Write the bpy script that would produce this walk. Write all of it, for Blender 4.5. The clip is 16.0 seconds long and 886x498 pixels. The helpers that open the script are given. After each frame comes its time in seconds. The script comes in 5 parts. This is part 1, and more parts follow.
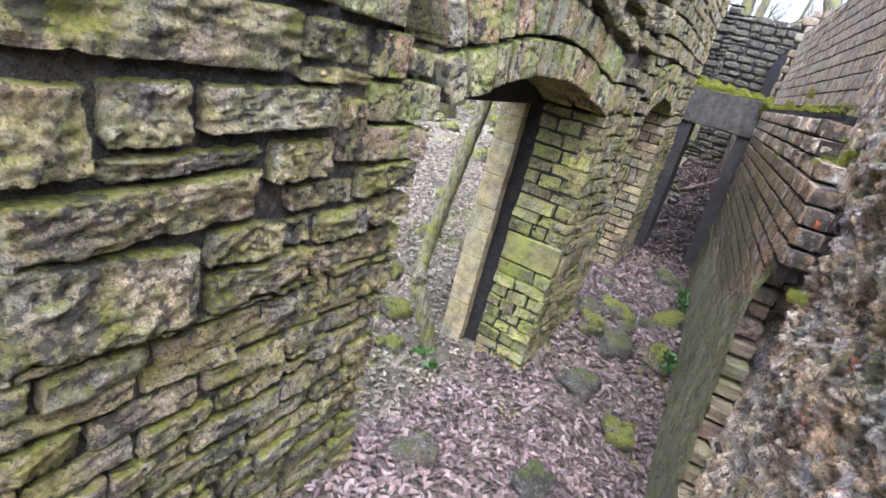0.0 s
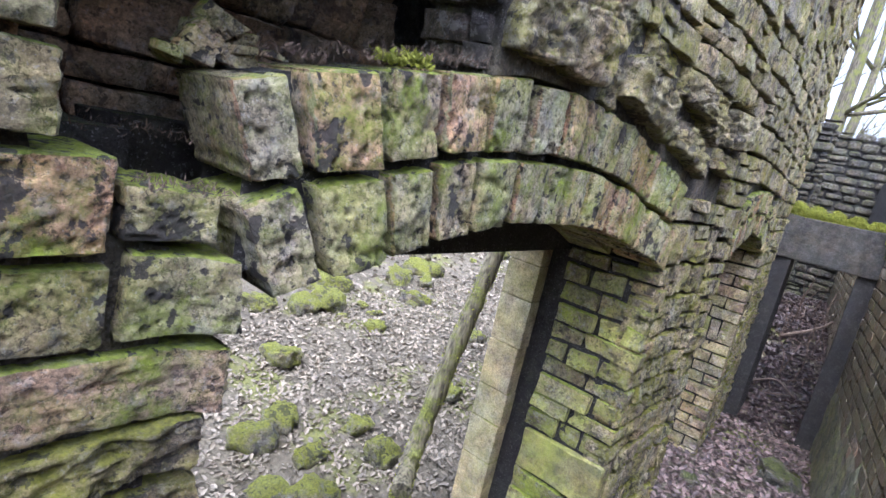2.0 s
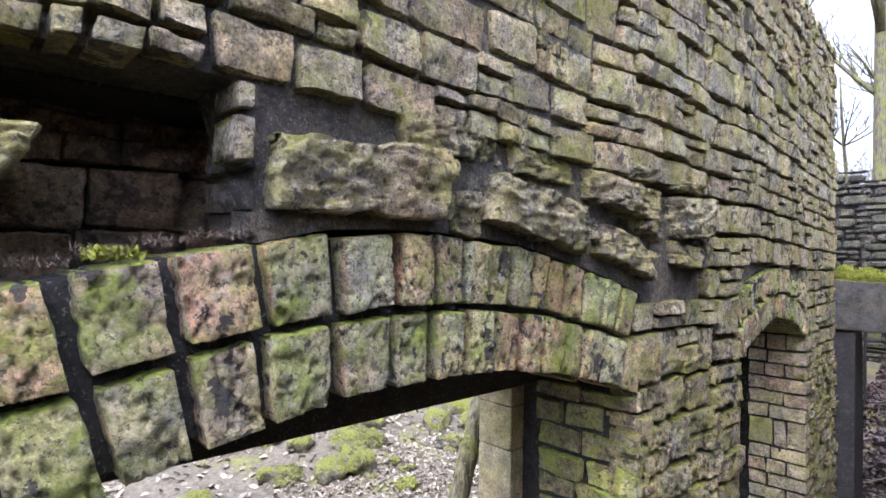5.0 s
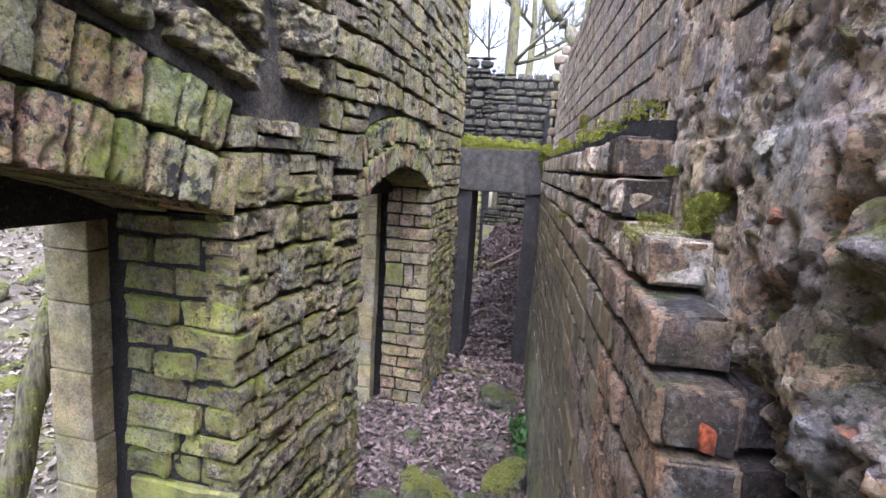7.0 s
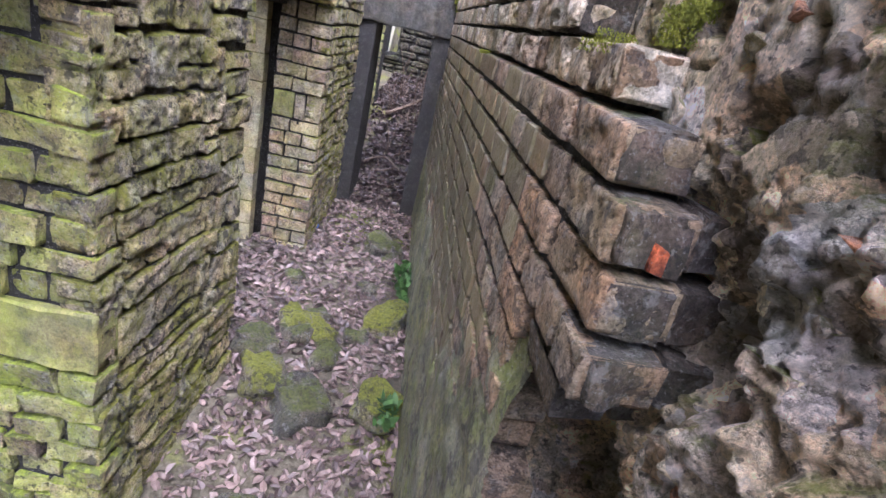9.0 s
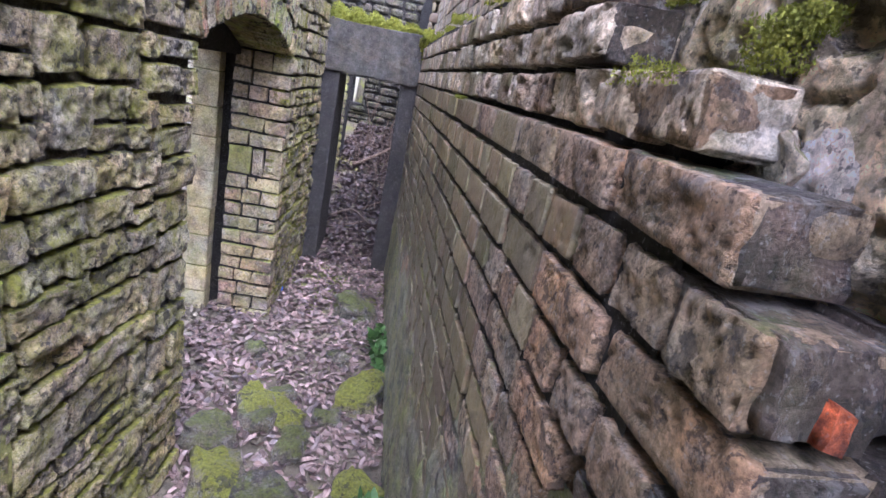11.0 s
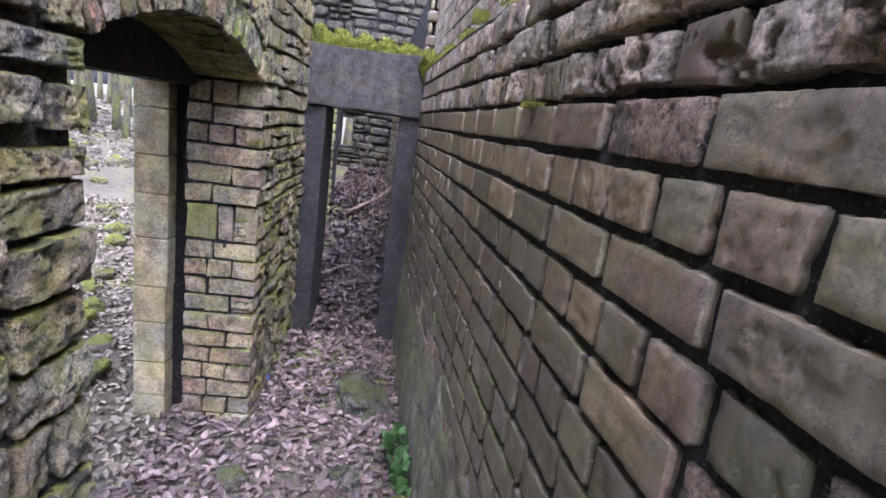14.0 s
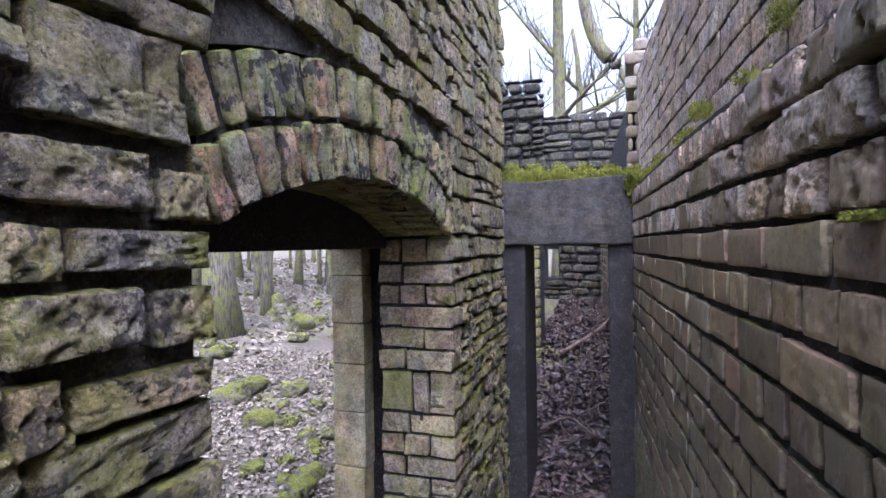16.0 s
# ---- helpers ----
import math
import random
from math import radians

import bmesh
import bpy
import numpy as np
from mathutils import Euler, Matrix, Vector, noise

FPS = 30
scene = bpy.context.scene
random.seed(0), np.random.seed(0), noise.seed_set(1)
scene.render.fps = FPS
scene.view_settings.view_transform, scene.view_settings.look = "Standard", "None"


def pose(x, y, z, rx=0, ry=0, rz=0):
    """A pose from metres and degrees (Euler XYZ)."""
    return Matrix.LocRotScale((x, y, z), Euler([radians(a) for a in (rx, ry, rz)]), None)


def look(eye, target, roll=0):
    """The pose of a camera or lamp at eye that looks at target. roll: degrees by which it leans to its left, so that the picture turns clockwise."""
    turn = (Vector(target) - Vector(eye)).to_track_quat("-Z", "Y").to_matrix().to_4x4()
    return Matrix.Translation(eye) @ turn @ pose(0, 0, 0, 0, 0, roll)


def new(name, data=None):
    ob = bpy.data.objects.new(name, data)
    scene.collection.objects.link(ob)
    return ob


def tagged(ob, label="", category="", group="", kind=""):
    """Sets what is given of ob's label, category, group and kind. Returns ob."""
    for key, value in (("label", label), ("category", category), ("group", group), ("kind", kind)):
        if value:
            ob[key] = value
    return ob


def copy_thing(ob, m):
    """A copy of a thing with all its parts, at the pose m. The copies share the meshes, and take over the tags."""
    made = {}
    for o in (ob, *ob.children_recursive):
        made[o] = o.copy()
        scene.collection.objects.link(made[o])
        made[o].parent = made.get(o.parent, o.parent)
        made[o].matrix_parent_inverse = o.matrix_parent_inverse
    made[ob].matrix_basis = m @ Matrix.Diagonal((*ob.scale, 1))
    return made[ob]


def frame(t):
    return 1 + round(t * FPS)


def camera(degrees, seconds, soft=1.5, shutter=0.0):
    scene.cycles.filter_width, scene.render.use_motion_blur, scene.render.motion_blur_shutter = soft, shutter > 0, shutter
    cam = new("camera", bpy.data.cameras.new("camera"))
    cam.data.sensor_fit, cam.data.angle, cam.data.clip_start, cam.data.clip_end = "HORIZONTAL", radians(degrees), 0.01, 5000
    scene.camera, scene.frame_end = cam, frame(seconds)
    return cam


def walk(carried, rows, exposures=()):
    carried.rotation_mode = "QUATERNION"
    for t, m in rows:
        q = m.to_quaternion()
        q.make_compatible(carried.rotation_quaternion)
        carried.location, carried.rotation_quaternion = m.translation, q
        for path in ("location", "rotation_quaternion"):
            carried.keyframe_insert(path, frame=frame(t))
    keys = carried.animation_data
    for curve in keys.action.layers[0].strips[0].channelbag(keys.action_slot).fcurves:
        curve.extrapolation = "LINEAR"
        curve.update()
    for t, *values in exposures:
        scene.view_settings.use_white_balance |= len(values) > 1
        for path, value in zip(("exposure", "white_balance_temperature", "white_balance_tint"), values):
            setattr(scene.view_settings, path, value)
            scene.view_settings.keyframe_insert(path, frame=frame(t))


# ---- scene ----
cam = camera(80.0, 16.0)
PATH = [
    (0, (0.36, -0.056, 1.801), (-0.484, 1.605, 1.074), 14.2),
    (0.5, (0.265, 0.528, 1.838), (-0.366, 2.301, 1.162), 15.1),
    (1, (0.299, 0.805, 1.844), (-0.299, 2.618, 1.249), 14.1),
    (1.5, (0.339, 0.866, 1.899), (-0.539, 2.591, 1.394), 12.8),
    (2, (0.12, 1.045, 1.881), (-1.084, 2.597, 1.503), 12.4),
    (2.5, (-0.067, 1.141, 1.865), (-1.528, 2.47, 1.55), 13.2),
    (3, (-0.101, 1.266, 1.927), (-1.65, 2.514, 1.722), 10.8),
    (3.5, (-0.081, 1.376, 1.988), (-1.7, 2.545, 1.89), 9.5),
    (3.7, (-0.06, 1.42, 2.022), (-1.699, 2.562, 1.919), 9.8),
    (5.8, (0.505, 1.603, 1.931), (-0.693, 3.204, 1.982), -7.3),
    (6, (0.467, 1.66, 1.905), (-0.594, 3.356, 1.877), -5.7),
    (6.5, (0.455, 1.741, 1.836), (-0.265, 3.598, 1.646), 0.2),
    (7, (0.468, 1.833, 1.779), (0.031, 3.759, 1.465), 3.5),
    (7.5, (0.506, 1.866, 1.774), (0.296, 3.813, 1.365), 5.7),
    (8, (0.487, 1.842, 1.829), (0.47, 3.792, 1.385), 7.6),
    (8.5, (0.444, 1.881, 1.71), (0.467, 3.758, 1.018), 11.5),
    (8.7, (0.395, 1.905, 1.674), (0.459, 3.753, 0.913), 13.3),
    (10.8, (0.391, 2.152, 1.617), (0.533, 4.049, 1.0), 12.0),
    (11, (0.361, 2.215, 1.626), (0.509, 4.123, 1.045), 11.6),
    (11.5, (0.325, 2.29, 1.618), (0.5, 4.216, 1.108), 10.8),
    (12, (0.296, 2.448, 1.585), (0.503, 4.383, 1.125), 10.4),
    (12.5, (0.278, 2.653, 1.591), (0.486, 4.591, 1.143), 10.0),
    (13, (0.241, 2.756, 1.586), (0.436, 4.693, 1.13), 9.5),
    (13.5, (0.203, 2.825, 1.55), (0.379, 4.764, 1.091), 8.8),
    (14, (0.233, 2.969, 1.532), (0.384, 4.913, 1.089), 7.6),
    (14.5, (0.266, 3.095, 1.528), (0.34, 5.054, 1.132), 5.8),
    (15, (0.201, 3.242, 1.51), (0.122, 5.219, 1.22), 3.8),
    (15.5, (0.176, 3.317, 1.557), (-0.118, 5.289, 1.402), 1.7),
    (16, (0.219, 3.39, 1.577), (-0.441, 5.278, 1.564), -1.0),
]
EXPOSURE = 2.50
LIGHT = ((0, -0.06, 5250, 22), (2, -0.2, 5150, 21), (3.5, 0.0, 5250, 23), (6, -0.22, 5330, 25), (7, -0.16, 5220, 26), (8.5, 0.08, 5300, 25), (11, 0.18, 5100, 29), (13, 0.05, 5120, 30), (14.5, 0.02, 5080, 31), (15.2, -0.1, 5050, 31), (16, -0.38, 5000, 31))
walk(cam, [(t, look(eye, target, roll)) for t, eye, target, roll in PATH], [(t, EXPOSURE + e, kelvin, tint) for t, e, kelvin, tint in LIGHT])

# ---- world and light ----
world = bpy.data.worlds.new("world")
scene.world = world
world.use_nodes = True
wn = world.node_tree.nodes
sky = wn.new("ShaderNodeTexSky")
sky.sky_type = "NISHITA"
sky.sun_disc = False
sky.sun_elevation = radians(65)
sky.sun_rotation = radians(163)
sky.dust_density = 6.0
sky.air_density = 1.0
grey = wn.new("ShaderNodeHueSaturation")
grey.inputs["Saturation"].default_value = 0.35
world.node_tree.links.new(sky.outputs[0], grey.inputs["Color"])
world.node_tree.links.new(grey.outputs[0], wn["Background"].inputs[0])
wn["Background"].inputs[1].default_value = 0.15
sun = new("sun", bpy.data.lights.new("sun", "SUN"))
sun.data.energy, sun.data.angle, sun.data.color = 0.5, radians(60), (1.0, 0.96, 0.9)
sun.matrix_world = look((0, 0, 0), (-0.12, 0.40, -0.90))


# ---- materials ----
class Mat:
    """Small node-tree writer."""

    def __init__(self, name, rough=0.85, metal=0.0):
        self.m = bpy.data.materials.new(name)
        self.m.use_nodes = True
        self.t = self.m.node_tree
        self.b = self.t.nodes["Principled BSDF"]
        self.b.inputs["Roughness"].default_value = rough
        self.b.inputs["Metallic"].default_value = metal
        self.co = self.t.nodes.new("ShaderNodeTexCoord")
        self.geo = self.t.nodes.new("ShaderNodeNewGeometry")

    def link(self, a, b):
        self.t.links.new(a, b)

    def pos(self):
        return self.geo.outputs["Position"]

    def noise(self, scale, detail=6.0, rough=0.6, offset=None):
        n = self.t.nodes.new("ShaderNodeTexNoise")
        n.inputs["Scale"].default_value, n.inputs["Detail"].default_value, n.inputs["Roughness"].default_value = scale, detail, rough
        src = self.pos()
        if offset is not None:
            a = self.t.nodes.new("ShaderNodeVectorMath")
            a.inputs[1].default_value = (offset, offset * 0.7, -offset)
            self.link(src, a.inputs[0])
            src = a.outputs[0]
        self.link(src, n.inputs["Vector"])
        return n.outputs["Fac"]

    def vor(self, scale, feature="F1"):
        n = self.t.nodes.new("ShaderNodeTexVoronoi")
        n.feature = feature
        n.inputs["Scale"].default_value = scale
        self.link(self.pos(), n.inputs["Vector"])
        return n.outputs["Distance"]

    def ramp(self, fac, *stops):
        r = self.t.nodes.new("ShaderNodeValToRGB")
        e = r.color_ramp.elements
        while len(e) < len(stops):
            e.new(0.5)
        for el, (p, c) in zip(e, stops):
            el.position = p
            el.color = (*c, 1) if isinstance(c, tuple) else (c, c, c, 1)
        self.link(fac, r.inputs[0])
        return r.outputs[0]

    def mix(self, fac, a, b, mode="MIX"):
        n = self.t.nodes.new("ShaderNodeMix")
        n.data_type, n.blend_type = "RGBA", mode
        for sock, v in ((n.inputs[0], fac), (n.inputs[6], a), (n.inputs[7], b)):
            if isinstance(v, (int, float)):
                sock.default_value = v
            elif isinstance(v, tuple):
                sock.default_value = (*v, 1)
            else:
                self.link(v, sock)
        return n.outputs[2]

    def math(self, op, a, b=0.0):
        n = self.t.nodes.new("ShaderNodeMath")
        n.operation = op
        for sock, v in ((n.inputs[0], a), (n.inputs[1], b)):
            if isinstance(v, (int, float)):
                sock.default_value = v
            else:
                self.link(v, sock)
        return n.outputs[0]

    def rand(self):
        o = self.t.nodes.new("ShaderNodeObjectInfo")
        return self.math("FRACT", self.math("ADD", o.outputs["Random"], self.geo.outputs["Random Per Island"]))

    def up(self):
        x = self.t.nodes.new("ShaderNodeSeparateXYZ")
        self.link(self.geo.outputs["Normal"], x.inputs[0])
        return x.outputs[2]

    def colour(self, c):
        if isinstance(c, tuple):
            self.b.inputs["Base Color"].default_value = (*c, 1)
        else:
            self.link(c, self.b.inputs["Base Color"])

    def rough(self, r):
        self.link(r, self.b.inputs["Roughness"])

    def bump(self, h, strength=0.5, dist=0.01):
        n = self.t.nodes.new("ShaderNodeBump")
        n.inputs["Strength"].default_value, n.inputs["Distance"].default_value = strength, dist
        self.link(h, n.inputs["Height"])
        self.link(n.outputs[0], self.b.inputs["Normal"])


def masonry_mat(name, tones, moss=0.5, moss_col=(0.10, 0.13, 0.02), dark=0.5, grain=60.0, rough=0.9, relief=0.012, soot=(0.035, 0.03, 0.028), algae=0.5, pit=0.6, lichen=0.4, streak=0.0, gain=1.0, grit=0.6, cells=0.0, even=0.0):
    """Weathered masonry: a tone per piece, grain, pits, dark stains, pale lichen, an algae tint and moss in patches."""
    m = Mat(name, rough)
    n = len(tones)
    pick = m.rand()
    if cells:
        warp = m.t.nodes.new("ShaderNodeTexNoise")
        warp.inputs["Scale"].default_value, warp.inputs["Detail"].default_value = 9.0, 4.0
        m.link(m.pos(), warp.inputs["Vector"])
        shift = m.t.nodes.new("ShaderNodeVectorMath")
        shift.operation = "MULTIPLY_ADD"
        shift.inputs[1].default_value = (0.14, 0.14, 0.14)
        m.link(warp.outputs["Color"], shift.inputs[0])
        m.link(m.pos(), shift.inputs[2])
        cell = m.t.nodes.new("ShaderNodeTexVoronoi")
        cell.inputs["Scale"].default_value = cells
        m.link(shift.outputs[0], cell.inputs["Vector"])
        split = m.t.nodes.new("ShaderNodeSeparateColor")
        m.link(cell.outputs["Color"], split.inputs[0])
        pick = m.math("FRACT", m.math("ADD", pick, split.outputs[0]))
    base = m.ramp(pick, *[(k / max(1, n - 1), c) for k, c in enumerate(tones)])
    mott = m.ramp(m.noise(13.0, 8, 0.7), (0.40, 0.5), (0.60, 1.25))
    base = m.mix(0.8 * (1 - even), base, mott, "MULTIPLY")
    warm = m.ramp(m.noise(6.0, 5, 0.6, 31.0), (0.35, (0.82, 0.9, 1.02)), (0.65, (1.25, 1.0, 0.72)))
    base = m.mix(0.6 * (1 - even), base, warm, "MULTIPLY")
    fine = m.noise(grain, 9, 0.75, 3.1)
    base = m.mix(grit, base, m.ramp(fine, (0.38, 0.15), (0.54, 1.2)), "MULTIPLY")
    base = m.mix(0.85 * grit, base, m.ramp(m.noise(grain * 2.6, 5, 0.7, 51.0), (0.38, 0.3), (0.60, 1.4)), "MULTIPLY")
    cracks = m.ramp(m.math("ABSOLUTE", m.math("SUBTRACT", m.noise(19.0, 7, 0.62, 61.0), 0.5)), (0.0, 0.25), (0.018, 1.0))
    base = m.mix(pit, base, cracks, "MULTIPLY")
    if gain != 1.0:
        base = m.mix(1.0, base, (gain, gain, gain), "MULTIPLY")
    green = m.ramp(m.noise(7.0, 9, 0.75, 17.0), (0.42, 0.0), (0.66, 1.0))
    base = m.mix(m.math("MULTIPLY", green, algae), base, m.mix(0.5, base, tuple(2.2 * c for c in moss_col)))
    st = m.ramp(m.noise(5.5, 9, 0.75, 7.7), (0.54 - 0.12 * dark, 0.0), (0.70 - 0.1 * dark, 1.0))
    base = m.mix(m.math("MULTIPLY", st, 0.7 * min(1, dark * 1.3)), base, soot)
    if streak:
        run = m.t.nodes.new("ShaderNodeVectorMath")
        run.operation = "MULTIPLY"
        run.inputs[1].default_value = (9.0, 9.0, 0.7)
        m.link(m.pos(), run.inputs[0])
        sn = m.t.nodes.new("ShaderNodeTexNoise")
        sn.inputs["Scale"].default_value, sn.inputs["Detail"].default_value = 1.0, 8.0
        m.link(run.outputs[0], sn.inputs["Vector"])
        wash = m.math("MULTIPLY", m.ramp(sn.outputs["Fac"], (0.47, 0.0), (0.68, 1.0)), m.ramp(m.noise(1.3, 4, 0.6, 8.0), (0.42, 0.0), (0.60, 1.0)))
        base = m.mix(m.math("MULTIPLY", wash, streak), base, (0.30, 0.30, 0.22))
    lich = m.ramp(m.noise(26.0, 8, 0.65, 12.3), (0.55, 0.0), (0.62, 1.0))
    base = m.mix(m.math("MULTIPLY", lich, lichen), base, (0.46, 0.45, 0.42))
    # Tiny pale specks painted on for the sparkle of wet grit.
    glint_specks = m.ramp(m.noise(150.0, 3, 0.6, 71.0), (0.60, 0.0), (0.66, 1.0))
    base = m.mix(m.math("MULTIPLY", glint_specks, 0.45 * min(1.0, 2.5 * pit)), base, m.mix(0.6, base, (0.55, 0.53, 0.48)))
    nicks = m.ramp(m.noise(85.0, 4, 0.6, 81.0), (0.36, 0.0), (0.41, 1.0))
    base = m.mix(0.65 * min(1.0, 2.2 * pit), base, m.mix(nicks, soot, base))
    upf = m.ramp(m.up(), (0.3, 0.0), (1.0, 1.0))
    mo = m.math("ADD", m.math("MULTIPLY", upf, 0.16), m.noise(4.2, 10, 0.76, 21.0))
    mo = m.ramp(mo, (0.70 - 0.26 * moss, 0.0), (0.80 - 0.24 * moss, 1.0))
    mcol = m.ramp(m.noise(70.0, 6, 0.65, 5.0), (0.3, tuple(c * 0.4 for c in moss_col)), (0.7, tuple(c * 1.6 for c in moss_col)))
    base = m.mix(m.math("MULTIPLY", mo, 0.85), base, mcol)
    holes = m.ramp(m.math("MULTIPLY", m.noise(28.0, 6, 0.6, 40.0), m.ramp(m.noise(5.0, 4, 0.6, 43.0), (0.35, 0.75), (0.65, 1.25))), (0.385, 0.0), (0.415, 1.0))
    base = m.mix(pit, base, m.mix(holes, soot, base))
    m.colour(base)
    mid = m.noise(24.0, 12, 0.8, 9.0)
    speck = m.noise(grain * 4.5, 4, 0.7, 51.0)
    h = m.math("ADD", m.math("MULTIPLY", fine, 0.9), m.math("MULTIPLY", mid, 1.6))
    h = m.math("ADD", h, m.math("MULTIPLY", speck, 0.22))
    h = m.math("ADD", h, m.math("MULTIPLY", holes, 0.5 * pit))
    h = m.math("ADD", h, m.math("MULTIPLY", cracks, 0.5 * pit))
    h = m.math("ADD", h, m.math("MULTIPLY", nicks, 0.25))
    h = m.math("ADD", h, m.math("MULTIPLY", mo, m.math("MULTIPLY", m.noise(120.0, 3, 0.6, 2.0), 0.8)))
    m.bump(h, 1.0, relief)
    return m.m


M = {}
M["stone"] = masonry_mat("sandstone rubble", [(0.22, 0.18, 0.11), (0.46, 0.37, 0.21), (0.33, 0.30, 0.22), (0.52, 0.45, 0.29), (0.34, 0.29, 0.22), (0.48, 0.38, 0.21)], 0.70, (0.25, 0.25, 0.014), dark=0.36, relief=0.026, algae=0.85, lichen=0.22, grit=0.7, pit=0.7, gain=1.2)
# Mossy rubble for the far walls, their overshadowing put into darker tones.
M["farstone_shaded"] = masonry_mat("mossy rubble, darkened for shade", [(0.075, 0.068, 0.048), (0.13, 0.112, 0.078), (0.095, 0.086, 0.07)], 0.5, (0.10, 0.115, 0.02), dark=0.5, relief=0.02, algae=0.4, lichen=0.2)
M["jamb"] = masonry_mat("green jamb bricks", [(0.11, 0.085, 0.06), (0.50, 0.44, 0.20), (0.25, 0.19, 0.13), (0.46, 0.43, 0.19), (0.15, 0.11, 0.08), (0.40, 0.35, 0.19)], 0.60, (0.27, 0.33, 0.02), dark=0.45, relief=0.012, algae=0.85, pit=0.5, lichen=0.25, grit=0.5)
M["jamb_red"] = masonry_mat("weathered red jamb bricks", [(0.36, 0.24, 0.17), (0.44, 0.36, 0.21), (0.33, 0.25, 0.20), (0.46, 0.38, 0.24), (0.34, 0.22, 0.16)], 0.36, (0.20, 0.22, 0.03), dark=0.35, relief=0.010, algae=0.6, pit=0.35, lichen=0.25)
M["arch"] = masonry_mat("arch bricks", [(0.42, 0.31, 0.17), (0.32, 0.31, 0.17), (0.47, 0.39, 0.25), (0.45, 0.26, 0.15), (0.44, 0.41, 0.29), (0.34, 0.28, 0.155)], 0.66, (0.21, 0.27, 0.008), dark=0.34, relief=0.011, algae=0.7, pit=0.9, lichen=0.25, grit=0.6)
BRICK_TONES = [(0.22, 0.165, 0.105), (0.32, 0.26, 0.16), (0.24, 0.17, 0.115), (0.33, 0.29, 0.165), (0.31, 0.205, 0.13), (0.20, 0.16, 0.11), (0.28, 0.24, 0.155)]
M["brick"] = masonry_mat("dark wall bricks", BRICK_TONES, 0.12, (0.12, 0.13, 0.03), dark=0.2, relief=0.0025, rough=0.34, algae=0.5, pit=0.2, lichen=0.06, streak=0.12, gain=0.88, grit=0.35, even=0.5)
# Glossy damp brick with the narrow passage's shade put into halved tones.
M["brick_shaded"] = masonry_mat("damp bricks, tones halved for passage shade", [tuple(0.5 * c for c in tone) for tone in BRICK_TONES], 0.16, (0.10, 0.11, 0.02), dark=0.3, relief=0.003, rough=0.28, algae=0.5, pit=0.2, lichen=0.08, streak=0.25, grit=0.25, even=0.6)
# Weathered brick whose raised gain paints in sky light on high courses.
M["brick_high"] = masonry_mat("weathered bricks, paled for sky light", [(0.36, 0.29, 0.23), (0.43, 0.37, 0.28), (0.33, 0.27, 0.24), (0.45, 0.40, 0.30)], 0.2, (0.16, 0.17, 0.03), dark=0.2, relief=0.005, algae=0.5, pit=0.35, lichen=0.3, gain=1.45)
M["rust"] = masonry_mat("worn red brick", [(0.30, 0.215, 0.14), (0.38, 0.25, 0.15), (0.28, 0.21, 0.15), (0.37, 0.29, 0.19)], 0.1, dark=0.25, relief=0.010, algae=0.3, pit=0.6, lichen=0.25, gain=1.3, grit=0.55)
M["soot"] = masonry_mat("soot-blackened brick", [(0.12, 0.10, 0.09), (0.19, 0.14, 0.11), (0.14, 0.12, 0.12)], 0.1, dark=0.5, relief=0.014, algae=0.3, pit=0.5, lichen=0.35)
M["fresh"] = masonry_mat("fresh orange brick", [(0.75, 0.17, 0.05), (0.70, 0.20, 0.08)], 0.0, dark=0.0, relief=0.008, algae=0.0, pit=0.2, lichen=0.0)
M["orange"] = masonry_mat("broken orange brick", [(0.62, 0.30, 0.16), (0.55, 0.26, 0.13)], 0.0, dark=0.15, relief=0.012, algae=0.1, pit=0.4, lichen=0.2)
M["core"] = masonry_mat("rubble core", [(0.56, 0.46, 0.32), (0.30, 0.25, 0.19), (0.58, 0.52, 0.50), (0.70, 0.60, 0.42), (0.22, 0.18, 0.16), (0.60, 0.45, 0.30), (0.47, 0.45, 0.42)], 0.42, (0.20, 0.22, 0.03), dark=0.32, relief=0.020, grain=45, algae=0.5, pit=0.6, lichen=0.3, gain=1.9, grit=0.5, cells=13.0)
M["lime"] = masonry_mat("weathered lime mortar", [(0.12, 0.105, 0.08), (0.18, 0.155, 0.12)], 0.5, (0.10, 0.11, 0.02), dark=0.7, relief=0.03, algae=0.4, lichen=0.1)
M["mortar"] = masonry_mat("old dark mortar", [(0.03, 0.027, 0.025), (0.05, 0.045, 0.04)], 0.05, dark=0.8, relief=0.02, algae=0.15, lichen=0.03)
M["ashlar"] = masonry_mat("dressed stone", [(0.40, 0.33, 0.18), (0.46, 0.40, 0.24), (0.43, 0.37, 0.24)], 0.34, (0.20, 0.21, 0.03), dark=0.2, relief=0.004, grain=120, algae=0.6, pit=0.1, lichen=0.1)
M["green_block"] = masonry_mat("dressed block green with algae", [(0.20, 0.195, 0.08), (0.24, 0.225, 0.09)], 0.35, (0.22, 0.25, 0.02), dark=0.25, relief=0.004, grain=120, algae=0.9, pit=0.1, lichen=0.05, grit=0.4)
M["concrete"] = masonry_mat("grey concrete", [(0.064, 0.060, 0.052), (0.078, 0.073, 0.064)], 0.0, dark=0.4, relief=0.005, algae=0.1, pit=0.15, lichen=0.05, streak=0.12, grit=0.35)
# Post concrete: near-black, about a third of the lintel's tone, less rough.
M["damp"] = masonry_mat("near-black concrete", [(0.022, 0.020, 0.018), (0.032, 0.029, 0.026)], 0.05, (0.06, 0.07, 0.02), dark=0.5, relief=0.006, rough=0.6, algae=0.15, pit=0.2, lichen=0.06, grit=0.35)
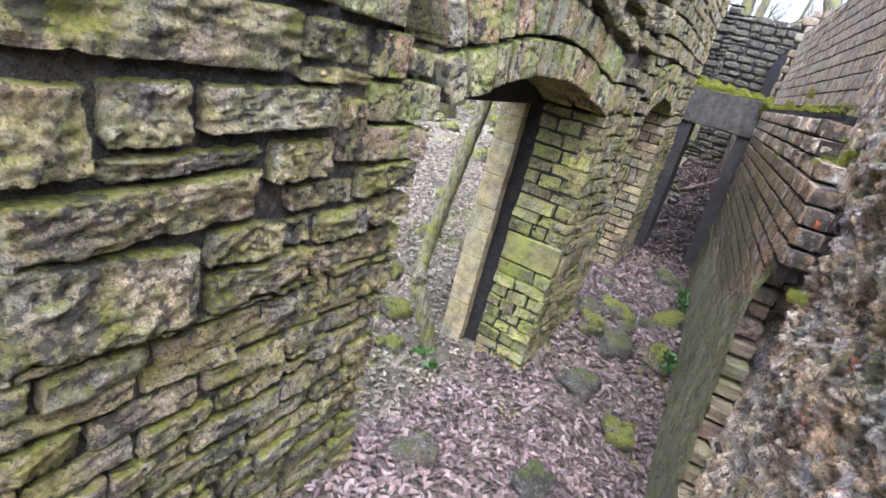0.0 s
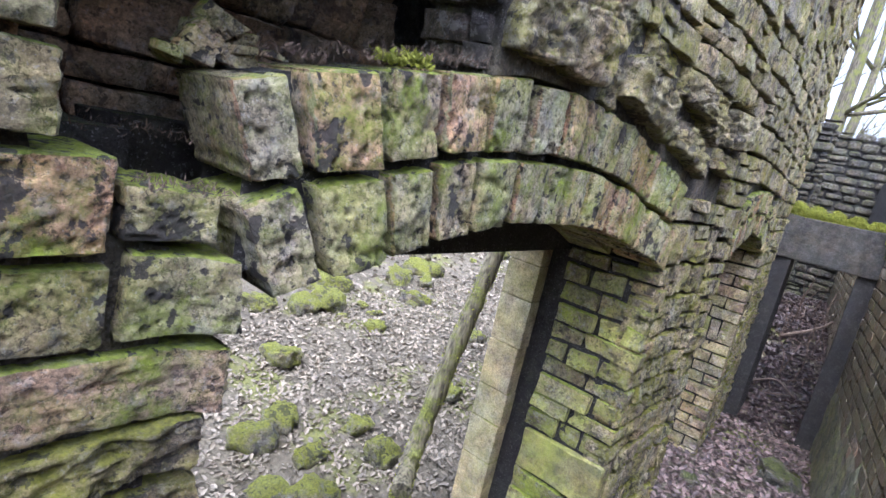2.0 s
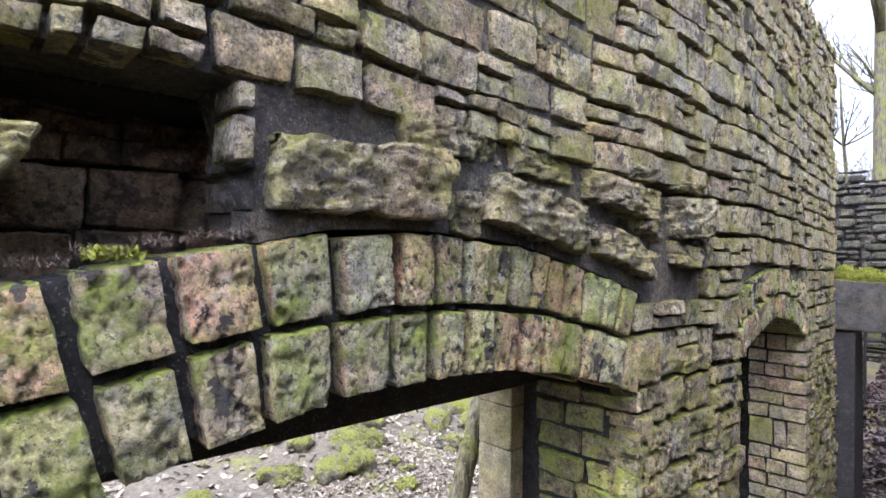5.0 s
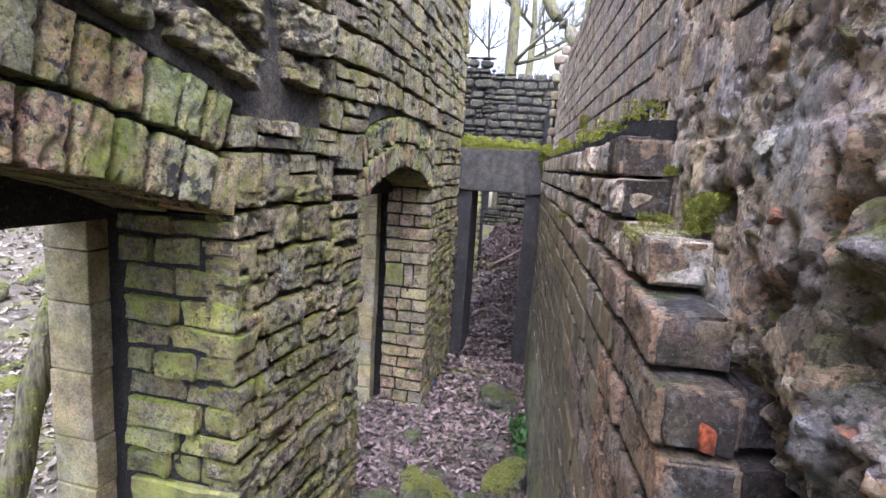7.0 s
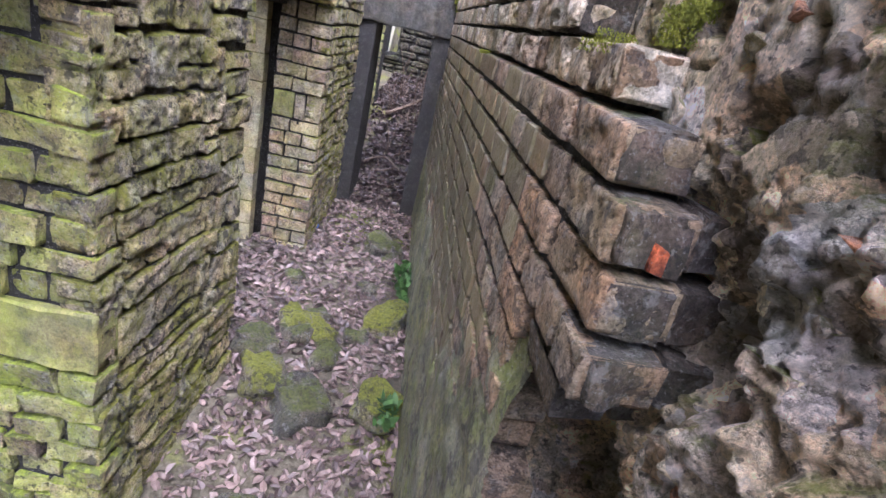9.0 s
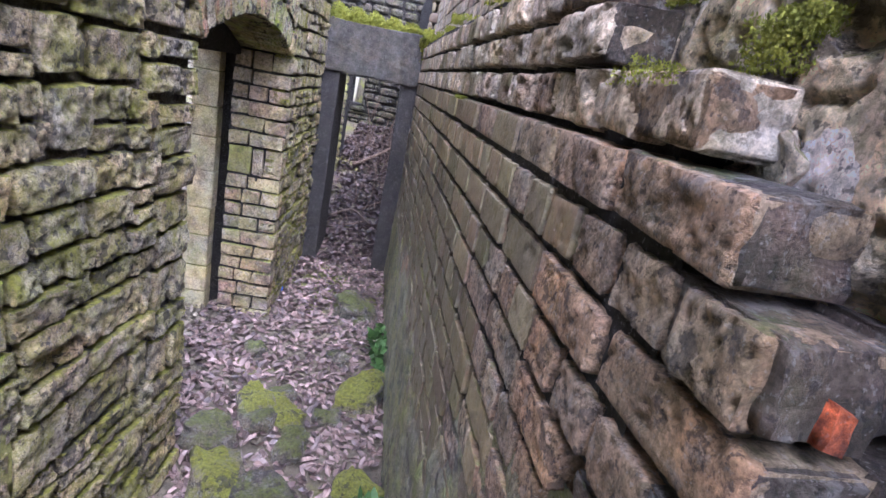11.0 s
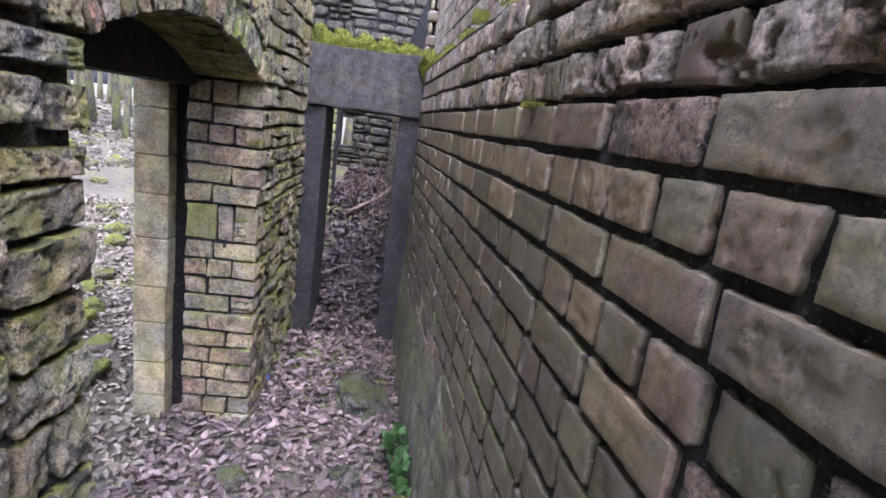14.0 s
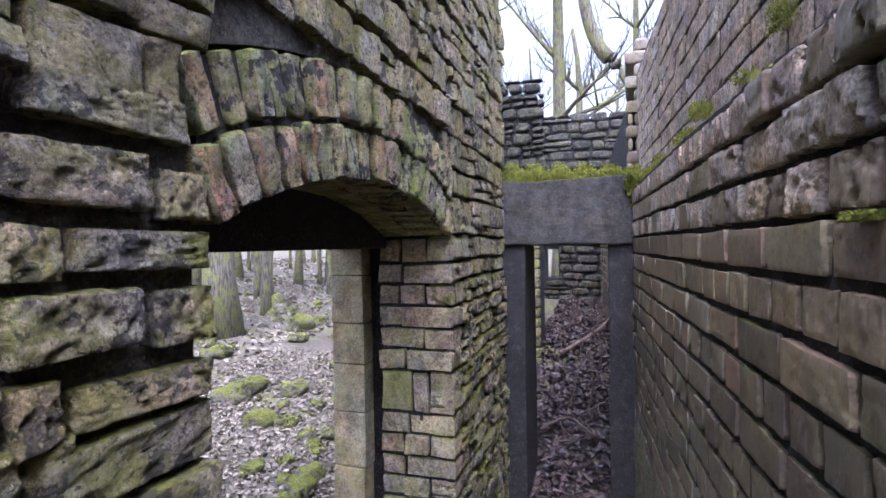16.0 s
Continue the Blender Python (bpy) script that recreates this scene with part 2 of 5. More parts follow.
M["render"] = masonry_mat("thin lime render, damp and green", [(0.20, 0.185, 0.11), (0.27, 0.245, 0.155), (0.17, 0.155, 0.10)], 0.56, (0.17, 0.205, 0.02), dark=0.35, relief=0.012, rough=0.6, algae=0.8, pit=0.6, lichen=0.2, streak=0.6, grit=0.6, cells=7.0)
M["mossrock"] = masonry_mat("moss-grown rock", [(0.30, 0.27, 0.20), (0.38, 0.34, 0.26)], 0.90, (0.30, 0.32, 0.02), dark=0.32, relief=0.06, algae=0.5)
M["floorstone"] = masonry_mat("damp fallen stone", [(0.18, 0.16, 0.13), (0.25, 0.22, 0.17)], 0.55, (0.12, 0.14, 0.02), dark=0.5, relief=0.03)


def plain_mat(name, a, b, scale, rough=0.9, relief=0.01, rnd=0.5):
    m = Mat(name, rough)
    c = m.ramp(m.noise(scale, 7, 0.65), (0.3, a), (0.7, b))
    k = m.ramp(m.rand(), (0.0, 1 - rnd), (1.0, 1.0))
    m.colour(m.mix(1.0, c, k, "MULTIPLY"))
    m.bump(m.noise(scale * 4, 7, 0.7, 2.0), 0.8, relief)
    return m.m


def ground_mat():
    """Leaf mould with patches of moss."""
    m = Mat("leaf mould", 0.95)
    c = m.ramp(m.noise(22.0, 8, 0.7), (0.32, (0.06, 0.05, 0.03)), (0.68, (0.20, 0.17, 0.11)))
    c = m.mix(0.6, c, m.ramp(m.noise(0.8, 6, 0.65, 9.0), (0.35, 0.6), (0.65, 1.2)), "MULTIPLY")
    mo = m.ramp(m.noise(1.4, 9, 0.72, 4.0), (0.52, 0.0), (0.60, 1.0))
    c = m.mix(m.math("MULTIPLY", mo, 0.7), c, m.ramp(m.noise(40.0, 5, 0.6, 3.0), (0.3, (0.08, 0.09, 0.012)), (0.7, (0.24, 0.25, 0.04))))
    m.colour(c)
    m.bump(m.noise(70.0, 7, 0.7, 2.0), 0.9, 0.03)
    return m.m


M["ground"] = ground_mat()
M["moss"] = plain_mat("bright moss", (0.15, 0.18, 0.012), (0.44, 0.45, 0.045), 28.0, 0.95, 0.02, 0.35)
def bark_mat(name, a, b, green, moss):
    """Bark in long uprights ridges with moss in patches."""
    m = Mat(name, 0.95)
    run = m.t.nodes.new("ShaderNodeVectorMath")
    run.operation = "MULTIPLY"
    run.inputs[1].default_value = (60.0, 60.0, 7.0)
    m.link(m.pos(), run.inputs[0])
    n = m.t.nodes.new("ShaderNodeTexNoise")
    n.inputs["Scale"].default_value, n.inputs["Detail"].default_value = 1.0, 7.0
    m.link(run.outputs[0], n.inputs["Vector"])
    c = m.ramp(n.outputs["Fac"], (0.36, a), (0.62, b))
    mo = m.ramp(m.noise(6.0, 8, 0.7, 4.0), (0.62 - 0.3 * moss, 0.0), (0.72 - 0.25 * moss, 1.0))
    c = m.mix(m.math("MULTIPLY", mo, 0.8), c, m.ramp(m.noise(90.0, 5, 0.6, 6.0), (0.3, tuple(0.4 * g for g in green)), (0.7, tuple(1.5 * g for g in green))))
    m.colour(c)
    m.bump(m.math("ADD", n.outputs["Fac"], m.math("MULTIPLY", m.noise(120.0, 4, 0.6, 1.0), 0.4)), 1.0, 0.02)
    return m.m


M["bark_far"] = bark_mat("grey-green bark", (0.06, 0.052, 0.035), (0.20, 0.175, 0.115), (0.20, 0.215, 0.04), 0.5)
M["bark"] = bark_mat("mossy bark", (0.06, 0.05, 0.03), (0.26, 0.23, 0.13), (0.19, 0.21, 0.03), 0.5)
M["leaf_dry"] = plain_mat("dry pale leaf", (0.17, 0.135, 0.085), (0.42, 0.36, 0.25), 9.0, 0.6, 0.002, 0.6)
M["leaf"] = plain_mat("dead beech leaf", (0.10, 0.064, 0.052), (0.40, 0.29, 0.24), 9.0, 0.5, 0.002, 0.8)
# Darker copy of the dead leaf; its tone stands in for shade.
M["leaf_shaded"] = plain_mat("dead leaf darkened for shade", (0.035, 0.022, 0.018), (0.17, 0.115, 0.095), 9.0, 0.45, 0.002, 0.75)
M["twig"] = plain_mat("dead wood", (0.09, 0.055, 0.035), (0.22, 0.16, 0.11), 20.0, 0.9, 0.006, 0.4)
M["fern"] = plain_mat("green leaf", (0.04, 0.10, 0.02), (0.10, 0.20, 0.04), 12.0, 0.6, 0.002, 0.4)

# ---- building helpers ----


def thing(name, label="", category="", group="", kind="", at=(0, 0, 0)):
    ob = new(name)
    ob.empty_display_size = 0.05
    ob.location = at
    return tagged(ob, label, category, group, kind)


def raw(name, verts, faces, mat, parent=None, smooth=False, label="", origin=None):
    """One mesh object from world-space vertices, its origin at its middle."""
    vs = np.asarray(verts, float)
    o = vs.mean(axis=0) if origin is None else np.asarray(origin, float)
    me = bpy.data.meshes.new(name)
    me.from_pydata([tuple(v) for v in vs - o], [], faces)
    if smooth:
        me.polygons.foreach_set("use_smooth", [True] * len(me.polygons))
    me.materials.append(mat)
    ob = new(name, me)
    ob.location = o
    if parent is not None:
        ob.parent = parent
        ob.location = Vector(o) - parent.matrix_basis.translation
        if parent.parent:
            ob.location -= parent.parent.matrix_basis.translation
    if label:
        ob["label"] = label
    return ob


class Plane:
    """A wall's own frame: u along it, v up, w out of its face."""

    def __init__(self, o, u, n):
        self.o = np.array(o, float)
        self.u = np.array(u, float) / np.linalg.norm(u)
        self.n = np.array(n, float) / np.linalg.norm(n)
        self.z = np.array((0, 0, 1.0))
        self.flip = np.dot(np.cross(self.u, self.z), self.n) < 0

    bend = None

    def put(self, p):
        p = np.asarray(p, float)
        w = p[:, 2:3]
        if self.bend:
            w = w + np.interp(p[:, :1], self.bend[0], self.bend[1])
        return self.o + p[:, :1] * self.u + p[:, 1:2] * self.z + w * self.n


def fbm(p, s, k=0.0):
    return noise.fractal(Vector((p[0] * s + k, p[1] * s - k, p[2] * s + 2 * k)), 1.0, 2.0, 3)


GRID = {"fine": ((-1, -0.965, -0.75, -0.5, -0.25, 0, 0.25, 0.5, 0.75, 0.965, 1), (-1, -0.93, -0.6, -0.2, 0.2, 0.6, 0.93, 1)),
        "mid": ((-1, -0.93, -0.5, 0, 0.5, 0.93, 1), (-1, -0.87, -0.3, 0.3, 0.87, 1)),
        "brick": ((-1, -0.975, -0.5, 0, 0.5, 0.975, 1), (-1, -0.93, 0, 0.93, 1)),
        "low": ((-1, -0.7, 0.7, 1), (-1, -0.6, 0.6, 1))}
for key, nu, nv in (("rock", 17, 13), ("worn", 21, 13), ("near", 33, 15), ("ultra", 27, 23)):
    GRID[key] = tuple(tuple([-1.0] + [-0.955 + 1.91 * i / (n - 3) for i in range(n - 2)] + [1.0]) for n in (nu, nv))


def block(rng, u0, u1, v0, v1, depth=0.09, proud=0.0, amp=0.008, edge=0.012, skew=0.012, level="mid", wedge=0.0, ragged=0.0, pits=0.0):
    """Verts (u, v, w) and faces of one masonry block, its edges rounded and its face uneven.
    wedge: how much narrower its foot is; ragged: how far its outline shrinks unevenly; pits: the depth of eroded hollows."""
    gs, gt = GRID[level]
    hw, hh, cu, cv = (u1 - u0) / 2, (v1 - v0) / 2, (u0 + u1) / 2, (v0 + v1) / 2
    cor = [[(rng.uniform(-skew, skew), rng.uniform(-skew, skew)) for _ in (0, 1)] for _ in (0, 1)]
    k = rng.uniform(0, 50)
    if ragged:
        m = ragged * min(hw, hh)
        cor = [[(cor[j][i][0] + (1 - 2 * i) * m * rng.random() ** 2, cor[j][i][1] + (1 - 2 * j) * m * rng.random() ** 1.5) for i in (0, 1)] for j in (0, 1)]
    tilt_u, tilt_v = rng.uniform(-1, 1) * amp * 0.6, rng.uniform(-1, 1) * amp * 0.35
    verts, faces = [], []
    for t in gt:
        for s in gs:
            a, b = (s + 1) / 2, (t + 1) / 2
            dx = (cor[0][0][0] * (1 - a) + cor[0][1][0] * a) * (1 - b) + (cor[1][0][0] * (1 - a) + cor[1][1][0] * a) * b
            dy = (cor[0][0][1] * (1 - a) + cor[0][1][1] * a) * (1 - b) + (cor[1][0][1] * (1 - a) + cor[1][1][1] * a) * b
            x, y = s * hw * (1 - wedge * (1 - b)), t * hh
            rim = abs(s) == 1 or abs(t) == 1
            if abs(s) == 1 and abs(t) == 1:
                x, y = x - s * min(edge * 1.1, hw * 0.3), y - t * min(edge * 1.1, hh * 0.3)
            p = (cu + x, cv + y, k)
            w = proud + amp * ((0.7 if ragged else 1.3) * fbm(p, 11.0, k) + 0.6 * fbm(p, 34.0, k + 3)) + tilt_u * s + tilt_v * t
            if ragged:
                w -= 0.7 * edge * max(abs(s), abs(t)) ** 18
                x -= s * m * 0.9 * max(0.0, fbm(p, 16.0, k + 27))
                y -= t * m * 0.9 * max(0.0, fbm(p, 16.0, k + 37))
            if pits:
                e = fbm(p, 24.0, k + 41) + 0.7 * fbm(p, 70.0, k + 43)
                w -= pits * min(1.0, max(0.0, (e - 0.30) * 9)) * (0.6 + 0.8 * abs(fbm(p, 90.0, k)))
                w += 0.25 * amp * fbm(p, 95.0, k + 57)
                if rim:
                    x -= s * 0.006 * max(0.0, fbm(p, 60.0, k + 47))
                    y -= t * 0.006 * max(0.0, fbm(p, 60.0, k + 53))
            if rim:
                w -= edge
                x += edge * 0.5 * fbm(p, 25.0, k + 7) * (hw > 0.03)
                y += edge * 0.5 * fbm(p, 25.0, k + 17)
            verts.append((cu + x + dx, cv + y + dy, w))
    ns, nt = len(gs), len(gt)
    twin = {}
    for j in range(nt - 1):
        for i in range(ns - 1):
            q = j * ns + i
            quad = (q, q + 1, q + ns + 1, q + ns)
            if i in (0, ns - 2) or j in (0, nt - 2):
                quad = tuple(twin.setdefault(a, len(verts) + len(twin)) for a in quad)
            faces.append(quad)
    verts += [verts[a] for a in sorted(twin, key=twin.get)]
    ring = [i for i in range(ns)] + [j * ns + ns - 1 for j in range(1, nt)] + [(nt - 1) * ns + i for i in range(ns - 2, -1, -1)] + [j * ns for j in range(nt - 2, 0, -1)]
    base = len(verts)
    for q in ring:
        verts.append((verts[q][0], verts[q][1], verts[q][2]))
    n = len(ring)
    for q in ring:
        verts.append((verts[q][0] * 0.98 + cu * 0.02, verts[q][1] * 0.98 + cv * 0.02, -depth))
    for a in range(n):
        b = (a + 1) % n
        faces.append((base + b, base + a, base + n + a, base + n + b))
    return verts, faces


class Pile:
    """Blocks of one wall: the first of them become parts, the rest one joined part of kind stuff."""

    def __init__(self, plane, parent, name, mat, limit=290, near=None):
        self.p, self.parent, self.name, self.mat, self.limit, self.near = plane, parent, name, mat, limit, near
        self.items = []

    def add(self, vf, mat=None):
        v, f = vf
        v = self.p.put(v)
        if self.p.flip:
            f = [tuple(reversed(q)) for q in f]
        self.items.append((v, f, mat or self.mat))

    def finish(self):
        items = self.items
        if self.near is not None:
            c = np.array(self.near)
            items = sorted(items, key=lambda it: float(np.sum((it[0].mean(axis=0) - c) ** 2)))
        for v, f, mat in items[: self.limit]:
            raw(self.name, v, f, mat, self.parent, True)
        rest = {}
        for v, f, mat in items[self.limit:]:
            vs, fs = rest.setdefault(mat.name, ([], []))
            off = sum(len(a) for a in vs)
            vs.append(v)
            fs.extend(tuple(q + off for q in face) for face in f)
        for key, (vs, fs) in rest.items():
            ob = raw(self.name + "_field", np.concatenate(vs), fs, bpy.data.materials[key], self.parent, True)
            ob["kind"] = "stuff"


def box(name, lo, hi, mat, parent=None, label="", bevel=0.006, rough=0.0, cuts=1):
    """A block with bevelled, slightly uneven faces, in world coordinates."""
    bm = bmesh.new()
    bmesh.ops.create_cube(bm, size=1.0)
    size = [h - l for l, h in zip(lo, hi)]
    for v in bm.verts:
        v.co = Vector([v.co[i] * size[i] for i in range(3)])
    if bevel:
        bmesh.ops.bevel(bm, geom=bm.edges[:], offset=bevel, segments=2, affect="EDGES", profile=0.6)
    if cuts > 1:
        bmesh.ops.subdivide_edges(bm, edges=[e for e in bm.edges if e.calc_length() > 4 * bevel], cuts=cuts, use_grid_fill=True)
    if rough:
        k = random.uniform(0, 40)
        for v in bm.verts:
            v.co += Vector((fbm(v.co, 5, k), fbm(v.co, 5, k + 9), fbm(v.co, 5, k + 19))) * rough
    c = Vector([(l + h) / 2 for l, h in zip(lo, hi)])
    vs = [tuple(v.co + c) for v in bm.verts]
    bm.verts.index_update()
    fs = [tuple(v.index for v in f.verts) for f in bm.faces]
    bm.free()
    return raw(name, vs, fs, mat, parent, False, label)


def prism(name, outline, plane, w0, w1, mat, parent=None):
    """An outline in (u, v), counter-clockwise, made as thick as w0 to w1."""
    n = len(outline)
    v = [(a, b, w1) for a, b in outline] + [(a, b, w0) for a, b in outline]
    f = [tuple(range(n)), tuple(reversed(range(n, 2 * n)))] + [(i, n + i, n + (i + 1) % n, (i + 1) % n) for i in range(n)]
    if plane.flip:
        f = [tuple(reversed(q)) for q in f]
    return raw(name, plane.put(v), f, mat, parent)


def arc(cy, cz, r, y0, y1, n=14):
    """Points of a segmental arch from y0 to y1."""
    return [(y0 + (y1 - y0) * i / n, cz + math.sqrt(r * r - (y0 + (y1 - y0) * i / n - cy) ** 2)) for i in range(n + 1)]


LEFT = Plane((-0.49, 0, 0), (0, 1, 0), (1, 0, 0))
LEFT.bend = ((-3, 1.40, 1.50, 1.65, 2.9, 3.15, 4.05, 5.34, 6.5), (-0.09, -0.10, -0.055, 0.0, 0.0, 0.045, 0.085, 0.062, 0.02))
RIGHT = Plane((0.828, 0, 0), (-0.09, 1, 0), (-1, -0.09, 0))


class Door:
    """An arched opening: y0 to y1, intrados of radius r round (cy, cz), two rings of voussoirs."""

    def __init__(self, y0, y1, crown, rise, ring=0.121, gap=0.008, outer=0.95):
        self.y0, self.y1, self.cy = y0, y1, (y0 + y1) / 2
        h = (y1 - y0) / 2
        self.r = (h * h + rise * rise) / (2 * rise)
        self.cz, self.spring = crown - self.r, crown - rise
        self.ring, self.gap = ring, gap
        self.out = self.r + 2 * (ring + gap)
        self.h, self.outer = h, outer

    def blocked(self, z0, z1):
        """The stretch of y that the opening and its rings take at heights z0 to z1."""
        if z0 < self.spring - 0.02:
            return self.y0 - 0.004, self.y1 + 0.004
        d = z0 + 0.3 * (z1 - z0) - self.cz
        if d >= self.out:
            return None
        half = math.sqrt(self.out ** 2 - d * d)
        ext = self.h * self.outer * (self.out - 0.07) / self.r + 0.01
        return self.cy - min(half, ext), self.cy + min(half, ext)


DOOR1 = Door(1.44, 3.15, 1.745, 0.155, 0.154, 0.010, 0.90)
DOOR2 = Door(4.07, 5.34, 1.752, 0.140, 0.130, 0.008, 0.95)
LEFT_END, LEFT_TOP = 6.5, 3.7


def hole_1(z0, z1):
    """The gap where facing stones fell out above the first arch."""
    zm = (z0 + z1) / 2
    if 1.80 < zm < 2.14:
        return 1.22, 1.86
    if 2.14 <= zm < 2.27:
        return 1.36, 1.84
    return None


def free(u0, u1, blocked):
    spans = [(u0, u1)]
    for b in blocked:
        if b is None:
            continue
        nxt = []
        for a, c in spans:
            if b[1] <= a or b[0] >= c:
                nxt.append((a, c))
            else:
                if b[0] > a:
                    nxt.append((a, b[0]))
                if b[1] < c:
                    nxt.append((b[1], c))
        spans = nxt
    return spans


def rubble(pile, u0, u1, v0, v1, hs, ws, blocks=(), amp=0.012, level="mid", seed=1, gap=0.012, split=0.35, edge=0.014, depth=0.1, ragged=0.17):
    """Random rubble brought to rough courses."""
    rng = random.Random(seed)
    z = v0
    while z < v1:
        h = min(rng.uniform(*hs), v1 - z + 0.02)
        u = u0 - rng.uniform(0, ws[0])
        while u < u1:
            w = rng.uniform(*ws) * (0.75 + 0.5 * rng.random())
            rows = [(z, z + h)]
            if h > hs[0] * 1.15 and rng.random() < split:
                c = z + h * rng.uniform(0.38, 0.62)
                rows = [(z, c), (c, z + h)]
            for a, b in rows:
                parts = [(u, u + w)]
                if len(rows) > 1 and rng.random() < 0.6:
                    m = u + w * rng.uniform(0.35, 0.65)
                    parts = [(u, m), (m, u + w)]
                for p, q in parts:
                    for s, e in free(max(p, u0), min(q, u1), [f(a, b) for f in blocks]):
                        if e - s > 0.035:
                            g = gap * rng.uniform(0.5, 1.3) / 2
                            wob = 0.008 * math.sin(3.1 * (s + e) / 2 + seed) + 0.006 * math.sin(7.7 * (s + e) / 2)
                            pile.add(block(rng, s + g, e - g, a + g + wob, b - g + wob, depth, rng.uniform(-0.009, 0.009), amp, edge, gap * (0.5 if p == s and q == e else 0.2), level, 0.0, ragged, 0.008 if level == "rock" else 0.0))
            u += w
        z += h
# ---- left wall ----
B1, B2 = DOOR1.blocked, DOOR2.blocked
TOOTH = 0.10
out1 = arc(DOOR1.cy, DOOR1.cz, DOOR1.out, DOOR1.cy - DOOR1.h * 1.08, DOOR1.cy + DOOR1.h * 1.08)
out2 = arc(DOOR2.cy, DOOR2.cz, DOOR2.out, DOOR2.cy - DOOR2.h * 1.08, DOOR2.cy + DOOR2.h * 1.08)
hole_edge = [(1.22, 1.76), (1.17, 1.95), (1.20, 2.14), (1.34, 2.24), (1.50, 2.30), (1.85, 2.30), (1.885, 2.20), (1.90, 2.03)]
k0 = next(i for i, p in enumerate(out1) if p[0] > 1.92)
outline = [(-2.5, -0.8), (DOOR1.y0 - 0.06, -0.8), (DOOR1.y0 - 0.06, 1.66), (1.29, 1.68)] + hole_edge + out1[k0:] + [(DOOR1.y1 + TOOTH, DOOR1.spring), (DOOR1.y1 + TOOTH, -0.8)]
outline += [(DOOR2.y0 - 0.022, -0.8), (DOOR2.y0 - 0.022, DOOR2.spring)] + out2 + [(DOOR2.y1 + TOOTH, DOOR2.spring), (DOOR2.y1 + TOOTH, -0.8)]
outline += [(LEFT_END, -0.8), (LEFT_END, LEFT_TOP)] + [(LEFT_END - 0.5 * k, LEFT_TOP) for k in range(1, 18)]


def fill(pts, step=0.25):
    """The outline with points added, so that it can follow the bent face."""
    res = []
    for (a, b), (c, d) in zip(pts, pts[1:] + pts[:1]):
        n = max(1, int(math.hypot(c - a, d - b) / step))
        res += [(a + (c - a) * i / n, b + (d - b) * i / n) for i in range(n)]
    return res


wall_left = prism("wall_left", fill(outline), LEFT, -0.20, -0.028, M["lime"])
tagged(wall_left, "mossy sandstone rubble wall with two arched openings", "wall", kind="structure")
for lo, hi, base, w0 in ((-2.5, DOOR1.y0 - 0.06, -0.8, -0.50), (DOOR1.y1 + 0.07, DOOR2.y0 - 0.06, -0.8, -0.55), (DOOR2.y1 + 0.07, LEFT_END, -0.8, -0.50), (-2.5, LEFT_END, 1.80, -0.62)):
    if base < 0:
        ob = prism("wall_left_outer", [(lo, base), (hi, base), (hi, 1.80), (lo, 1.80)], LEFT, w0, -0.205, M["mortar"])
    else:
        ob = prism("wall_left_outer", [(lo, base), (hi, base), (hi, LEFT_TOP), (lo, LEFT_TOP)], LEFT, w0, -0.46, M["lime"])
    tagged(ob, "outer leaf of the rubble wall", "wall", kind="structure")
for lo, hi in ((-2.5, 1.16), (2.25, LEFT_END)):
    ob = prism("wall_left_fill", [(lo, 2.06 if lo > 0 else 1.81), (hi, 2.06 if lo > 0 else 1.81), (hi, LEFT_TOP), (lo, LEFT_TOP)], LEFT, -0.455, -0.205, M["mortar"])
    tagged(ob, "packed rubble inside the wall", "wall", kind="structure")
ob = prism("wall_left_fill", [(1.16, 2.30), (2.25, 2.30), (2.25, LEFT_TOP), (1.16, LEFT_TOP)], LEFT, -0.455, -0.205, M["mortar"])
tagged(ob, "packed rubble inside the wall", "wall", kind="structure")
tops = thing("wall_left_upper", "upper rubble courses above the arches", "wall", kind="structure")
between = thing("wall_left_middle", "coursed rubble between the two arched doorways, mossy", "wall", kind="structure")

pile = Pile(LEFT, wall_left, "stone", M["stone"], 300, (-0.49, 1.3, 1.5))
rubble(pile, -1.6, 1.44, -0.45, 0.95, (0.07, 0.12), (0.14, 0.30), (B1,), 0.014, "rock", 3, 0.010, 0.22, 0.010)
rubble(pile, -1.6, 1.44, 0.95, 1.05, (0.09, 0.10), (0.16, 0.32), (B1,), 0.016, "rock", 8, 0.010, 0.28, 0.010)
rubble(pile, -1.6, 0.27, 1.05, 1.79, (0.11, 0.16), (0.17, 0.34), (B1,), 0.018, "rock", 9, 0.010, 0.3, 0.012)
rubble(pile, -1.6, 0.995, 1.79, 2.06, (0.10, 0.15), (0.17, 0.30), (B1, hole_1), 0.018, "rock", 10, 0.010, 0.2, 0.012)
rng = random.Random(15)
